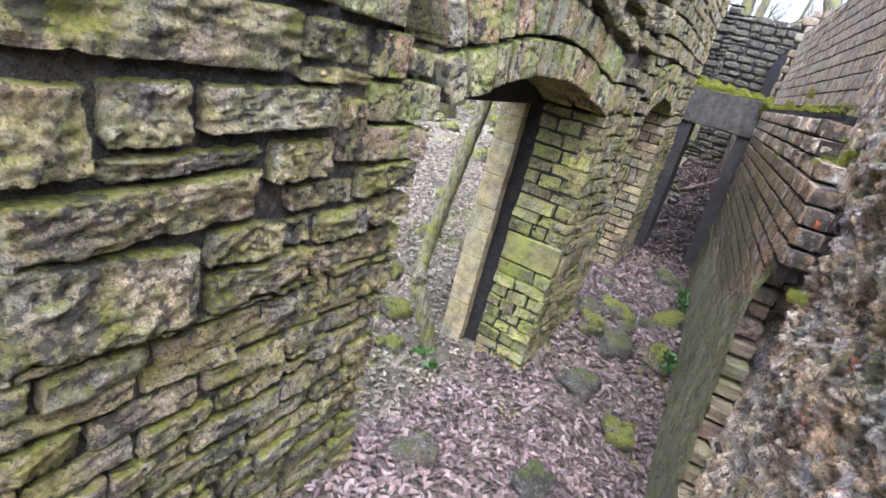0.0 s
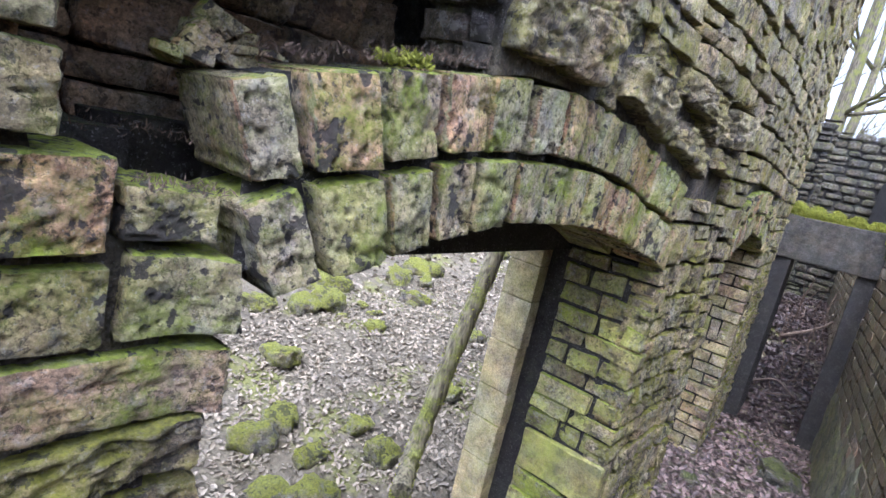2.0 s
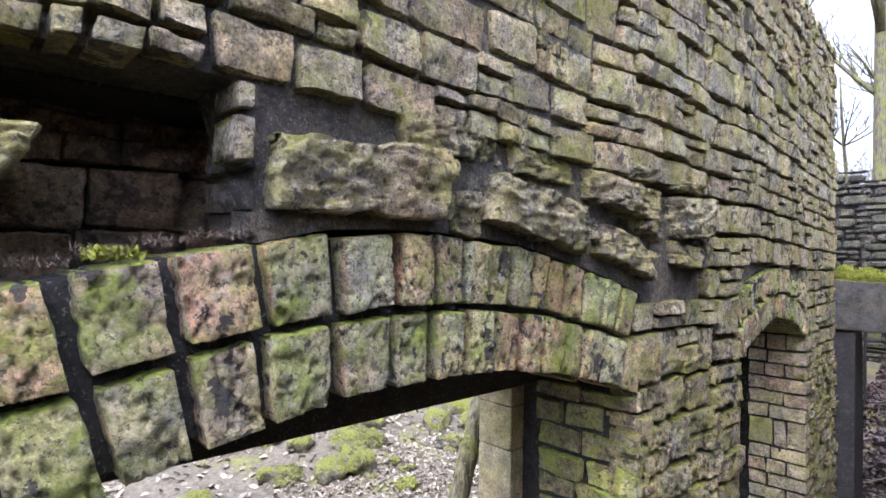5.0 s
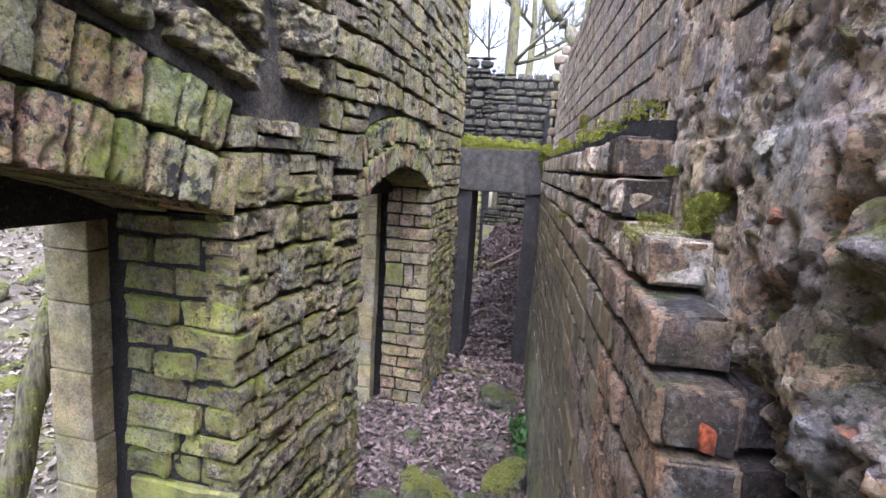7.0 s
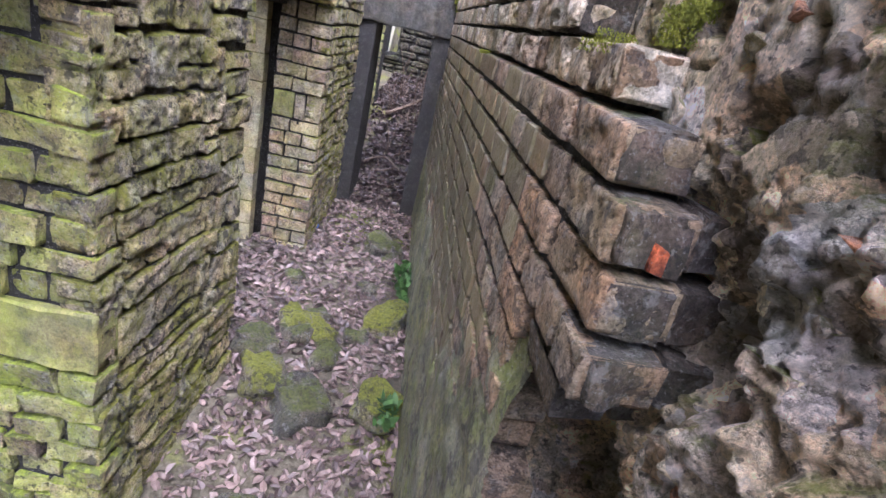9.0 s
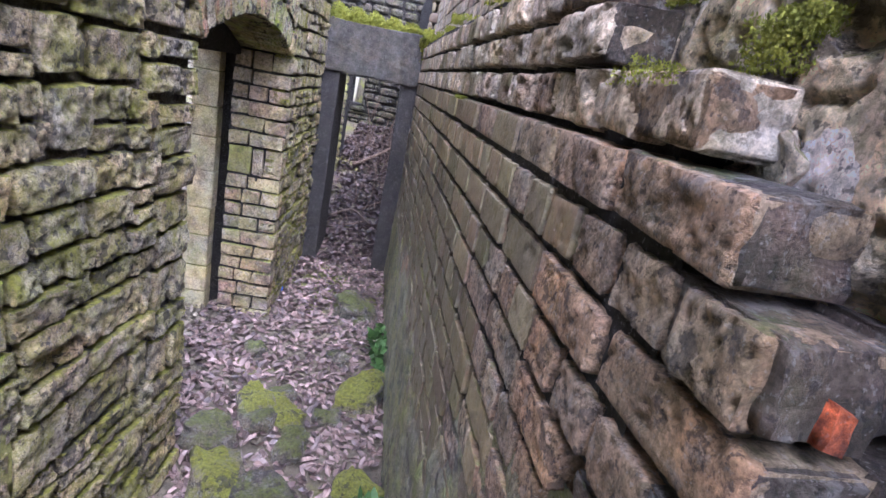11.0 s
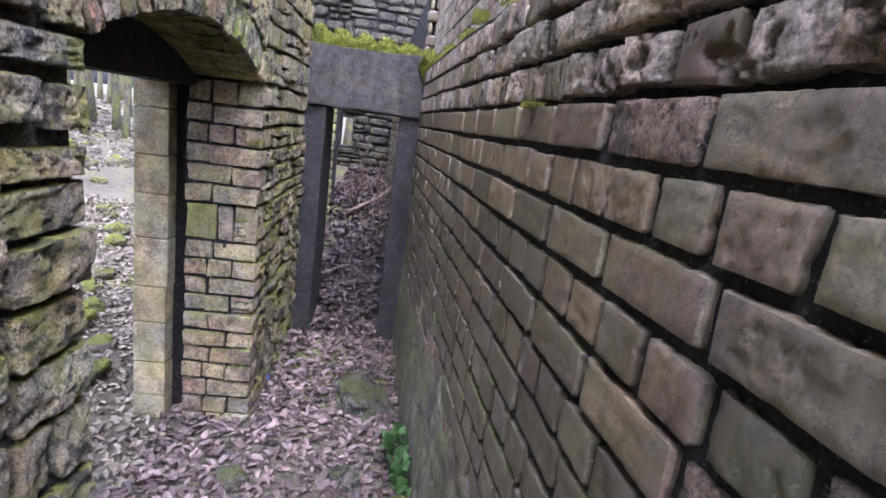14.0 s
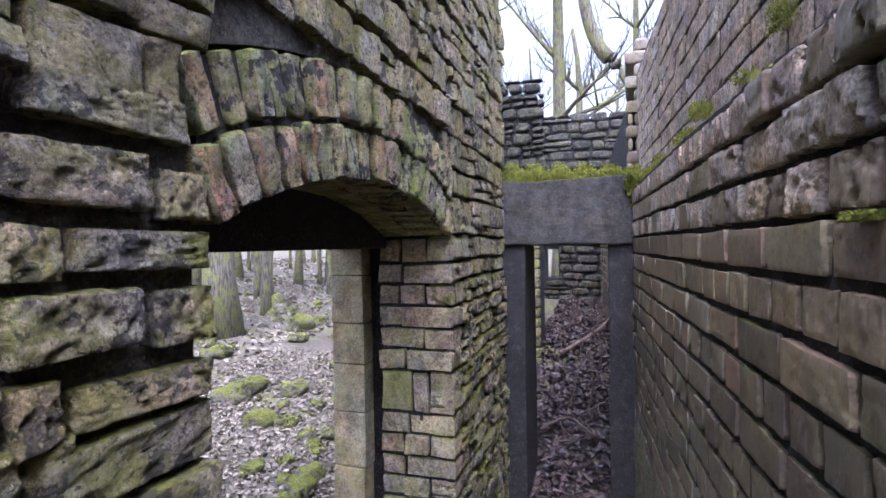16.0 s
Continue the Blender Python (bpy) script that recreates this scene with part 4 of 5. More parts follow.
PITS = [(pit_rng.uniform(1.2, 2.7), pit_rng.uniform(0.8, 2.2), pit_rng.uniform(0.012, 0.035), pit_rng.uniform(0.012, 0.03), pit_rng.uniform(0.02, 0.06)) for _ in range(60)]


def core_depth(u, v):
    p = (u, v, 0)
    wu, wv = u + 0.03 * fbm(p, 6, 2), v + 0.03 * fbm(p, 6, 3)
    w = -0.10 + 0.015 * fbm(p, 1.6, 4) + 0.010 * fbm(p, 4.5, 14)
    for s, amp in ((7.0, 0.012), (15.0, 0.020), (31.0, 0.014), (62.0, 0.004)):
        d, pts = noise.voronoi(Vector((wu * s, wv * s * 0.85, 3.7 * s)))
        w += amp * (0.8 * math.sin(pts[0][0] * 12.9 + pts[0][1] * 78.2)) * min(1.0, (d[1] - d[0]) * 4) - amp * 0.6 * math.exp(-(d[1] - d[0]) * 9)
    w += 0.006 * fbm(p, 60.0, 34) + 0.020 * fbm(p, 24.0, 44)
    for cu, cv, su, sv, d in ((2.72, 0.95, 0.16, 0.26, 0.24), (2.34, 1.62, 0.05, 0.03, 0.09), (2.54, 1.63, 0.035, 0.022, 0.07), (2.45, 1.38, 0.05, 0.08, 0.12), (2.60, 1.45, 0.04, 0.05, 0.10), (2.20, 1.50, 0.10, 0.07, 0.12), (1.9, 1.30, 0.13, 0.10, 0.14), (1.55, 1.42, 0.16, 0.08, 0.13), (2.3, 1.15, 0.06, 0.1, 0.1), (1.2, 1.9, 0.2, 0.07, 0.12), (2.5, 1.40, 0.06, 0.12, 0.08)):
        w -= (d if d > 0.2 else 0.6 * d) * math.exp(-((u - cu) / su) ** 2 - ((v - cv) / sv) ** 2)
    for cu, cv, su, sv, d in PITS:
        if abs(u - cu) < 2 * su and abs(v - cv) < 2 * sv:
            w -= d * math.exp(-((wu - cu) / su) ** 2 - ((wv - cv) / sv) ** 2)
    if v < 0.6:
        w += 0.10 * (0.6 - v)
    if u > 2.0 and v > 1.85:
        w = min(w * 0.4 - 0.08, -0.118)
    return min(w, -0.01 if u < 2.4 else -0.11)


def core_wall():
    us = [-2.0 + 0.03 * i for i in range(90)] + [0.7 + 0.01 * i for i in range(70)] + [1.4 + 0.0058 * i for i in range(328)]
    vs = [-0.8 + 0.03 * i for i in range(53)] + [0.79 + 0.0058 * i for i in range(264)]
    verts = RIGHT.put([(u, v, core_depth(u, v)) for v in vs for u in us])
    n = len(us)
    faces = [(j * n + i, j * n + i + 1, (j + 1) * n + i + 1, (j + 1) * n + i) for j in range(len(vs) - 1) for i in range(n - 1)]
    if RIGHT.flip:
        faces = [tuple(reversed(f)) for f in faces]
    ob = raw("wall_right_core", verts, faces, M["core"], None, True)
    tagged(ob, "exposed rubble core where the brick skin fell away", "wall", kind="structure")
    rng = random.Random(77)
    for i in range(285):
        u, v = rng.uniform(1.1, 2.75), rng.uniform(0.6, 2.25)
        if 2.45 < u and v < 1.6:
            continue
        w = core_depth(u, v)
        big = 1.0 + 1.2 * rng.random() ** 3
        a, b = rng.uniform(0.010, 0.030) * big, rng.uniform(0.008, 0.022) * big
        vf = block(rng, -a, a, -b, b, 0.08, 0.0, 0.012, 0.006, 0.006, "fine", 0.0, 0.35, 0.006)
        t, tip, lean = rng.uniform(-0.9, 0.9), rng.uniform(-0.5, 0.5), rng.uniform(-0.5, 0.5)
        pts = [(u + x * math.cos(t) - y * math.sin(t), v + x * math.sin(t) + y * math.cos(t), w + z + 0.004 + 0.6 * tip * x + 0.6 * lean * y) for x, y, z in vf[0]]
        f = [tuple(reversed(q)) for q in vf[1]] if RIGHT.flip else vf[1]
        pick = rng.random()
        raw("stone", RIGHT.put(pts), f, M["fresh"] if i in (7, 60, 91) else M["orange"] if pick < 0.06 else M["rust"] if pick < 0.16 else M["jamb_red"] if pick < 0.34 else M["core"], ob, True)
    for u, v, s in ((2.295, 1.735, 0.010), (2.275, 1.718, 0.013), (2.25, 1.69, 0.014), (2.245, 1.672, 0.011), (2.33, 1.62, 0.008), (2.335, 1.57, 0.008)):
        vf = block(rng, -s, s, -s * 0.7, s * 0.7, 0.08, 0.0, 0.012, 0.006, 0.006, "fine")
        w = core_depth(u, v)
        pts = [(u + x, v + y + 0.4 * x, w + z + 0.002) for x, y, z in vf[0]]
        raw("brick", RIGHT.put(pts), [tuple(reversed(q)) for q in vf[1]] if RIGHT.flip else vf[1], M["orange"], ob, True)
    return ob


core_wall()
back = prism("wall_right_backing", [(-2.5, -0.8), (10.6, -0.8), (10.6, 2.6), (1.8, 2.6), (1.5, 2.2), (-2.5, 2.1)], RIGHT, -0.85, -0.55, M["mortar"])
tagged(back, "hidden body of the thick wall", "wall", kind="structure")

# ---- concrete frame across the passage ----
frame_ob = thing("concrete_doorway", "grey concrete lintel on posts across the passage", "door frame", kind="structure")
# Lintel depth is unseen; it reaches back to y 7.05 for shade.
box("lintel", (-0.49, 6.46, 1.568), (0.285, 7.05, 1.945), M["concrete"], frame_ob, "", 0.012, 0.012, 6)
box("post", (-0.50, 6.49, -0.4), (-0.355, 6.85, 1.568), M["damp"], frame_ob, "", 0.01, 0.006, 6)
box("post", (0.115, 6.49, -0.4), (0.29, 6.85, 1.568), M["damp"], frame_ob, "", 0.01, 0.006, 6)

# ---- ruins beyond the doorway ----
BACK = Plane((0, 10.5, 0), (1, 0, 0), (0, -1, 0))
win = lambda z0, z1: (-0.83, -0.65) if 1.12 < (z0 + z1) / 2 < 1.50 else None
wall_back = thing("wall_back", "rubble end wall with a small window opening, darkened for shade", "wall", kind="structure")
for lo, hi, a, b in ((-1.6, -0.83, -0.3, 3.2), (-0.65, 0.6, -0.3, 3.2), (-0.83, -0.65, -0.3, 1.12), (-0.83, -0.65, 1.50, 3.2)):
    raw("backing", BACK.put([(u, v, w) for u in (lo, hi) for v in (a, b) for w in (-0.35, -0.04)]),
        [(0, 2, 3, 1), (4, 5, 7, 6), (0, 1, 5, 4), (2, 6, 7, 3), (1, 3, 7, 5), (0, 4, 6, 2)], M["mortar"], wall_back)
pile = Pile(BACK, wall_back, "stone", M["farstone_shaded"], 260)
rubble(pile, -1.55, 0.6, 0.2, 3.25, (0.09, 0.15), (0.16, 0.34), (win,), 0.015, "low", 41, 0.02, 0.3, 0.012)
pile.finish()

pier = thing("ruined_pier", "stump of a brick and stone pier, mossy on top", "wall", kind="structure")
box("backing", (-1.1, 8.04, -0.2), (-0.54, 8.5, 2.9), M["mortar"], pier, "", 0.01)
PIER = Plane((0, 8.0, 0), (1, 0, 0), (0, -1, 0))
rng = random.Random(9)
z = -0.1
k = 0
while z < 1.95:
    raw_v, raw_f = block(rng, -0.62 - 0.10 * (k % 2), -0.515, z + 0.005, z + 0.08, 0.1, 0, 0.003, 0.005, 0.003, "low")
    raw("brick", PIER.put(raw_v), [tuple(reversed(q)) for q in raw_f] if PIER.flip else raw_f, M["jamb"], pier, True)
    z, k = z + 0.086, k + 1
pile = Pile(PIER, pier, "stone", M["farstone_shaded"], 200)
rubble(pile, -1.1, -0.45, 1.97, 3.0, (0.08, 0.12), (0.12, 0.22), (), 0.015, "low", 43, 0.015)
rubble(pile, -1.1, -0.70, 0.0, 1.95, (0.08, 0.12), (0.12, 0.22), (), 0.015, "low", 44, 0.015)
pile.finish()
SIDE = Plane((-1.06, 0, 0), (0, 1, 0), (1, 0, 0))
# Built up to about 2.95 m to cut sky light behind the lintel.
far_left = thing("wall_left_far", "rubble wall running on past the pier, raised for shade", "wall", kind="structure")
box("backing", (-1.4, 8.5, -0.2), (-1.10, 10.5, 2.9), M["mortar"], far_left, "", 0.01)
pile = Pile(SIDE, far_left, "stone", M["farstone_shaded"], 200)
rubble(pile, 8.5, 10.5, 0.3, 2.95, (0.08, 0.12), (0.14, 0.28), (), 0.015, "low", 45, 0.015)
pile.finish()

stub = thing("ruined_stub", "broken red brick stub above the wall", "wall", kind="structure")
STUB = Plane((0.10, 7.3, 0), (1, 0, 0), (0, -1, 0))
box("backing", (0.33, 7.36, 1.6), (0.55, 7.8, 2.90), M["mortar"], stub, "", 0.01)
for k in range(16):
    z = 1.62 + 0.086 * k
    edge = 0.02 + 0.07 * math.sin(k * 1.7) ** 2 + 0.012 * k
    for a, b in ((edge, 0.11 + 0.06 * (k % 2)), (0.12 + 0.06 * (k % 2), 0.28), (0.286, 0.42)):
        if z < 2.95 and b > a + 0.03:
            v, f = block(rng, a, b - 0.006, z, z + 0.078, 0.4, 0, 0.006, 0.006, 0.005, "low")
            raw("brick", STUB.put(v), [tuple(reversed(q)) for q in f] if STUB.flip else f, M["brick"], stub, True)


# ---- ground ----
def height(x, y):
    h = float(np.interp(y, (1.35, 2.1, 2.8, 3.5, 4.2, 5.3, 6.6), (0.05, -0.20, -0.30, -0.17, -0.04, 0.0, 0.03)))
    rise = float(np.interp(y, (6.5, 7.2, 8.4, 10.3), (0.0, 0.18, 0.62, 0.80)))
    h += rise * (1 if x > -0.9 else max(0.25, 1 + (x + 0.9) * 0.7))
    if x < -0.8:
        d = -0.8 - x
        h += 0.03 * min(8, d) + 0.03 * max(0, min(13, d) - 4.0) * min(1, max(0.3, (y - 3) / 5))
    h += 0.05 * fbm((x, y, 0), 0.9, 3) + 0.02 * fbm((x, y, 0), 3.5, 8)
    return h


def sheet(name, xs, ys, mat):
    verts = [(x, y, height(x, y)) for y in ys for x in xs]
    n = len(xs)
    faces = [(j * n + i, j * n + i + 1, (j + 1) * n + i + 1, (j + 1) * n + i) for j in range(len(ys) - 1) for i in range(n - 1)]
    return raw(name, verts, faces, mat, None, True, origin=(0, 0, 0))


def spread(lo, a, b, hi, step, far):
    pts, x = [], a
    while x <= b:
        pts.append(x)
        x += step
    left, d, x = [], step, a
    while x > lo:
        d = min(d * 1.35, far)
        x -= d
        left.append(x)
    right, d, x = [], step, b
    while x < hi:
        d = min(d * 1.35, far)
        x += d
        right.append(x)
    return left[::-1] + pts + right


ground = sheet("ground", spread(-400, -3.0, 1.2, 400, 0.06, 60), spread(-400, -0.5, 10.5, 400, 0.06, 60), M["ground"])
tagged(ground, "woodland floor of brown leaf litter", "ground", kind="structure")


def litter(name, label, areas, seed, mat):
    """Curled dead leaves, each folded along its midrib."""
    rng = random.Random(seed)
    verts, faces = [], []
    for x0, x1, y0, y1, n, size in areas:
        for _ in range(n):
            x, y = rng.uniform(x0, x1), rng.uniform(y0, y1)
            s = size * rng.uniform(0.6, 1.3)
            m = Matrix.Translation((x, y, height(x, y) + rng.uniform(0.002, 0.02))) @ Euler((rng.gauss(0, 0.45), rng.gauss(0, 0.45), rng.uniform(0, 6.28))).to_matrix().to_4x4()
            c = rng.uniform(0.1, 0.5) * s
            pts = [(-s, 0, 0), (-0.3 * s, 0.5 * s, c), (0.5 * s, 0.42 * s, c * 0.8), (s, 0, rng.uniform(-0.2, 0.5) * s), (0.5 * s, -0.42 * s, c * 0.8), (-0.3 * s, -0.5 * s, c), (0.1 * s, 0, 0)]
            o = len(verts)
            verts += [tuple(m @ Vector(p)) for p in pts]
            faces += [(o, o + 6, o + 1), (o + 1, o + 6, o + 2), (o + 2, o + 6, o + 3), (o + 3, o + 6, o + 4), (o + 4, o + 6, o + 5), (o + 5, o + 6, o)]
    ob = raw(name, verts, faces, mat, None, False)
    return tagged(ob, label, "leaf litter", kind="stuff")


litter("fallen_leaves", "pinkish brown dead leaves covering the passage floor", [(-0.8, 0.65, 1.0, 6.6, 12500, 0.025)], 51, M["leaf"])
litter("fallen_leaves_slope", "brown leaves, darkened for shade, covering the slope past the lintel", [(-0.6, 0.4, 6.5, 10.4, 7000, 0.03)], 53, M["leaf_shaded"])
litter("fallen_leaves_outside", "pale dead leaves covering the woodland floor", [(-4.0, -0.75, 0.8, 9.0, 26000, 0.023), (-12, -4.0, 1.0, 18.0, 12000, 0.045), (-30, -6, 8.0, 42.0, 9000, 0.10)], 52, M["leaf_dry"])


# ---- rocks ----
def rock_mesh(seed, squash=0.55, rough=0.5):
    bm = bmesh.new()
    bmesh.ops.create_icosphere(bm, subdivisions=3, radius=1.0)
    for v in bm.verts:
        p = v.co.copy()
        q = Vector([math.copysign(abs(c) ** 0.7, c) for c in p])
        v.co = q * (1 + rough * fbm(p, 0.9, seed * 3.3) + 0.26 * fbm(p, 2.2, seed * 5.1) + 0.12 * fbm(p, 6.0, seed))
        v.co.z *= squash
    me = bpy.data.meshes.new("mossy_rock")
    bm.to_mesh(me)
    bm.free()
    me.polygons.foreach_set("use_smooth", [True] * len(me.polygons))
    return me


ROCKS = {}
for n, key in enumerate(("mossrock", "stone", "floorstone")):
    ROCKS[key] = [rock_mesh(i + 10 * n, 0.55 if key == "stone" else 0.72, 0.3 if key == "stone" else 0.45) for i in range(7)]
    for me in ROCKS[key]:
        me.materials.append(M[key])


def rock(x, y, s, key="mossrock", i=0, label="rock cushioned in bright green moss on the leaf litter", z=None, group="mossy rocks", name="mossy_rock"):
    ob = new(name, ROCKS[key][i % 7])
    ob.location = (x, y, (height(x, y) if z is None else z) + s * (0.34 if key == "mossrock" else 0.22))
    ob.rotation_euler = (0.2 * math.sin(i * 2.1), 0.2 * math.cos(i * 1.3), i * 1.9)
    k = 0.8 + 0.4 * ((i * 37) % 10) / 10
    ob.scale = (s * k, s / k, s * (0.8 + 0.3 * ((i * 13) % 7) / 7))
    return tagged(ob, label, "rock", group)


near = [(-2.15, 3.09), (-1.87, 3.44), (-2.54, 3.14), (-2.47, 2.87), (-2.17, 3.5), (-2.05, 2.73), (-1.53, 3.1), (-4.31, 4.7), (-4.63, 5.24), (-3.89, 4.22), (-5.39, 6.7), (-4.86, 7.0), (-4.58, 4.28), (-2.05, 4.26), (-3.63, 5.57), (-1.84, 2.89), (-1.28, 2.69)]
near += [(-1.43, 5.88), (-1.79, 6.4), (-1.32, 5.58), (-1.9, 6.27), (-2.39, 7.41), (-2.27, 7.63), (-2.47, 7.06), (-2.2, 6.28), (-2.13, 6.87), (-2.84, 7.7), (-3.29, 7.48), (-3.98, 9.45), (-2.69, 7.02)]
for i, (x, y) in enumerate(near):
    rock(x, y, (0.085 + 0.012 * (i % 4)) * (0.7 if y > 5.4 and x > -2.6 else 1.0) * (1.4 if x < -3 else 1.0), "mossrock", i)
rng = random.Random(61)
for i in range(150):
    x, y = rng.uniform(-9, -1.5), rng.uniform(2.2, 13)
    if y < 5 and x > -3:
        x -= 2
    if -3.2 < x and 3.9 < y < 5.2:
        continue
    rock(x, y, 0.05 + (0.05 if x > -3.2 else 0.13) * rng.random() ** 2, "mossrock", i + 3)
for i, (x, y, s, key) in enumerate([(-0.20, 4.40, 0.085, "mossrock"), (-0.10, 4.46, 0.08, "mossrock"), (-0.16, 4.30, 0.075, "floorstone"), (-0.04, 4.36, 0.075, "mossrock"), (-0.24, 4.52, 0.06, "mossrock"), (-0.12, 4.56, 0.06, "floorstone"), (0.02, 4.30, 0.06, "floorstone"), (0.28, 4.66, 0.12, "mossrock"), (-0.31, 4.18, 0.10, "floorstone"), (0.14, 4.46, 0.06, "floorstone"), (-0.21, 3.95, 0.11, "mossrock"), (0.0, 3.88, 0.13, "floorstone"),
                                    (0.36, 3.97, 0.12, "mossrock"), (0.03, 4.18, 0.07, "floorstone"), (0.07, 5.67, 0.12, "floorstone"), (0.12, 5.6, 0.14, "floorstone"), (-0.48, 1.8, 0.10, "floorstone"), (0.03, 2.2, 0.10, "floorstone"),
                                    (-0.05, 3.3, 0.12, "floorstone"), (0.3, 3.1, 0.10, "mossrock"), (-0.35, 4.9, 0.06, "floorstone"), (0.1, 5.0, 0.06, "floorstone")]):
    rock(x, y, s, key, i + 20, "mossy rock on the passage floor" if key == "mossrock" else "grey stone lying in dead leaves", None, "passage stones", "fallen_stone")


# ---- stones in the hole over the first arch ----
v, f = block(random.Random(33), -0.135, 0.125, -0.05, 0.052, 0.30, 0.02, 0.026, 0.014, 0.012, "ultra", 0.25, 0.35, 0.010)
pts = [(1.475 + p * math.cos(0.06) + q * math.sin(0.06), 2.135 - p * math.sin(0.06) + q * math.cos(0.06), r) for p, q, r in v]
tagged(raw("loose_stone", LEFT.put(pts), [tuple(reversed(q)) for q in f] if LEFT.flip else f, M["stone"], None, True), "large mossy stone jutting from the broken wall", "stone")
cavity = thing("cavity_rubble", "brown broken rubble inside the dark hole over the arch", "wall", kind="structure")
inner = Pile(Plane((-0.935, 0, 0), (0, 1, 0), (1, 0, 0)), cavity, "stone", M["rust"], 200)
rubble(inner, 1.05, 2.0, 1.80, 2.32, (0.07, 0.15), (0.09, 0.22), (), 0.040, "fine", 27, 0.001, 0.4, 0.010, 0.1, 0.12)
side = Plane((0, 1.19, 0), (-1, 0, 0), (0, 1, 0))
for k, z in enumerate((1.80, 1.88, 1.95, 2.03, 2.10)):
    for a, b in ((0.62, 0.74 - 0.03 * (k % 2)), (0.75 - 0.03 * (k % 2), 0.90)):
        v, f = block(random.Random(60 + k), a, b - 0.006, z, z + 0.072, 0.12, 0.012 * math.sin(3 * k + 9 * a), 0.014, 0.010, 0.008, "fine", 0.0, 0.25)
        raw("stone", side.put(v), [tuple(reversed(q)) for q in f] if side.flip else f, M["rust"], cavity, True)
edge = Plane((0, 1.878, 0), (-1, 0, 0), (0, -1, 0))
for k, z in enumerate((2.03, 2.085, 2.15, 2.20, 2.26)):
    for a, b in ((0.525, 0.60 - 0.02 * (k % 2)), (0.605 - 0.02 * (k % 2), 0.71)):
        v, f = block(random.Random(80 + k), a, b - 0.004, z, z + 0.058, 0.10, 0.010 * math.sin(5 * k + 7 * a), 0.014, 0.010, 0.008, "fine", 0.0, 0.2)
        raw("stone", edge.put(v), [tuple(reversed(q)) for q in f] if edge.flip else f, M["soot"], cavity, True)
inner.finish()
crumbs = thing("crumbled_mortar", "heap of crumbled mortar and stone bits on the arch", "debris", at=(-0.62, 1.5, 1.94))
rng = random.Random(19)
for i in range(46):
    k = rng.random() ** 1.5
    y, z, w = 1.475 + rng.gauss(0, 0.035) * (1 - 0.6 * k) - 0.02 * k, 1.925 + 0.07 * k, -0.16 + rng.gauss(0, 0.035) * (1 - 0.4 * k)
    a = rng.uniform(0.009, 0.024)
    v, f = block(rng, -a, a, -0.7 * a, 0.7 * a, 0.03, 0.0, 0.010, 0.005, 0.005, "mid", 0.0, 0.3)
    t = rng.uniform(-0.9, 0.9)
    pts = [(y + p * math.cos(t) - q * math.sin(t), z + p * math.sin(t) + q * math.cos(t), w + r + 0.5 * p) for p, q, r in v]
    raw("crumb", LEFT.put(pts), [tuple(reversed(q)) for q in f] if LEFT.flip else f, M["arch"], crumbs, True)


# ---- moss, twigs and plants ----
def tuft_patch(name, label, pts, n, size, seed, mat, blade=0.35, category="moss"):
    """A cushion of many small blades over boxes (x0, x1, y0, y1, z0, z1)."""
    rng = random.Random(seed)
    verts, faces = [], []
    for x0, x1, y0, y1, z0, z1 in pts:
        for _ in range(n):
            p = Vector((rng.uniform(x0, x1), rng.uniform(y0, y1), rng.uniform(z0, z1)))
            m = Matrix.Translation(p) @ Euler((rng.uniform(-1, 1), rng.uniform(-1, 1), rng.uniform(0, 6.28))).to_matrix().to_4x4()
            s = size * rng.uniform(0.5, 1.4)
            o = len(verts)
            verts += [tuple(m @ Vector(q)) for q in ((-blade * s, 0, 0), (blade * s, 0, 0), (blade * 0.8 * s, 0.1 * s, 0.7 * s), (0, 0.25 * s, 1.2 * s), (-blade * 0.8 * s, 0.1 * s, 0.7 * s))]
            faces.append((o, o + 1, o + 2, o + 3, o + 4))
    ob = raw(name, verts, faces, mat, None, False)
    return tagged(ob, label, category, kind="stuff")


mb = []
rng = random.Random(71)
for i in range(46):
    x = -0.48 + 0.76 * i / 45
    t = 0.10 * abs(math.sin(i * 0.37 + 0.6)) * (1 - 0.6 * i / 45) + 0.018
    mb.append((x - 0.02, x + 0.02, 6.455, 6.85, 1.935, 1.95 + t))
for i in range(10):
    z = 1.95 - 0.03 * i
    mb.append((0.225 - 0.02 * math.sin(i), 0.275, 6.40 + 0.01 * i, 6.47, z - 0.03, z))
tuft_patch("lintel_moss", "bright yellow-green moss on the concrete lintel", mb, 420, 0.009, 72, M["moss"])
mb = []
for i in range(60):
    u = 2.98 + 3.5 * i / 59
    if rng.random() < (0.85 if u > 5.7 else 0.6 if u > 3.9 and math.sin(u * 5.0) > 0.55 else 0.04):
        p = RIGHT.put([(u, 0, -0.06)])[0]
        mb.append((p[0] - 0.04, p[0] + 0.05, p[1] - 0.03, p[1] + 0.03, 1.90, 1.915 + 0.03 * rng.random()))
tuft_patch("ledge_moss", "moss growing along the brick ledge", mb, 170, 0.008, 73, M["moss"])
mb = []
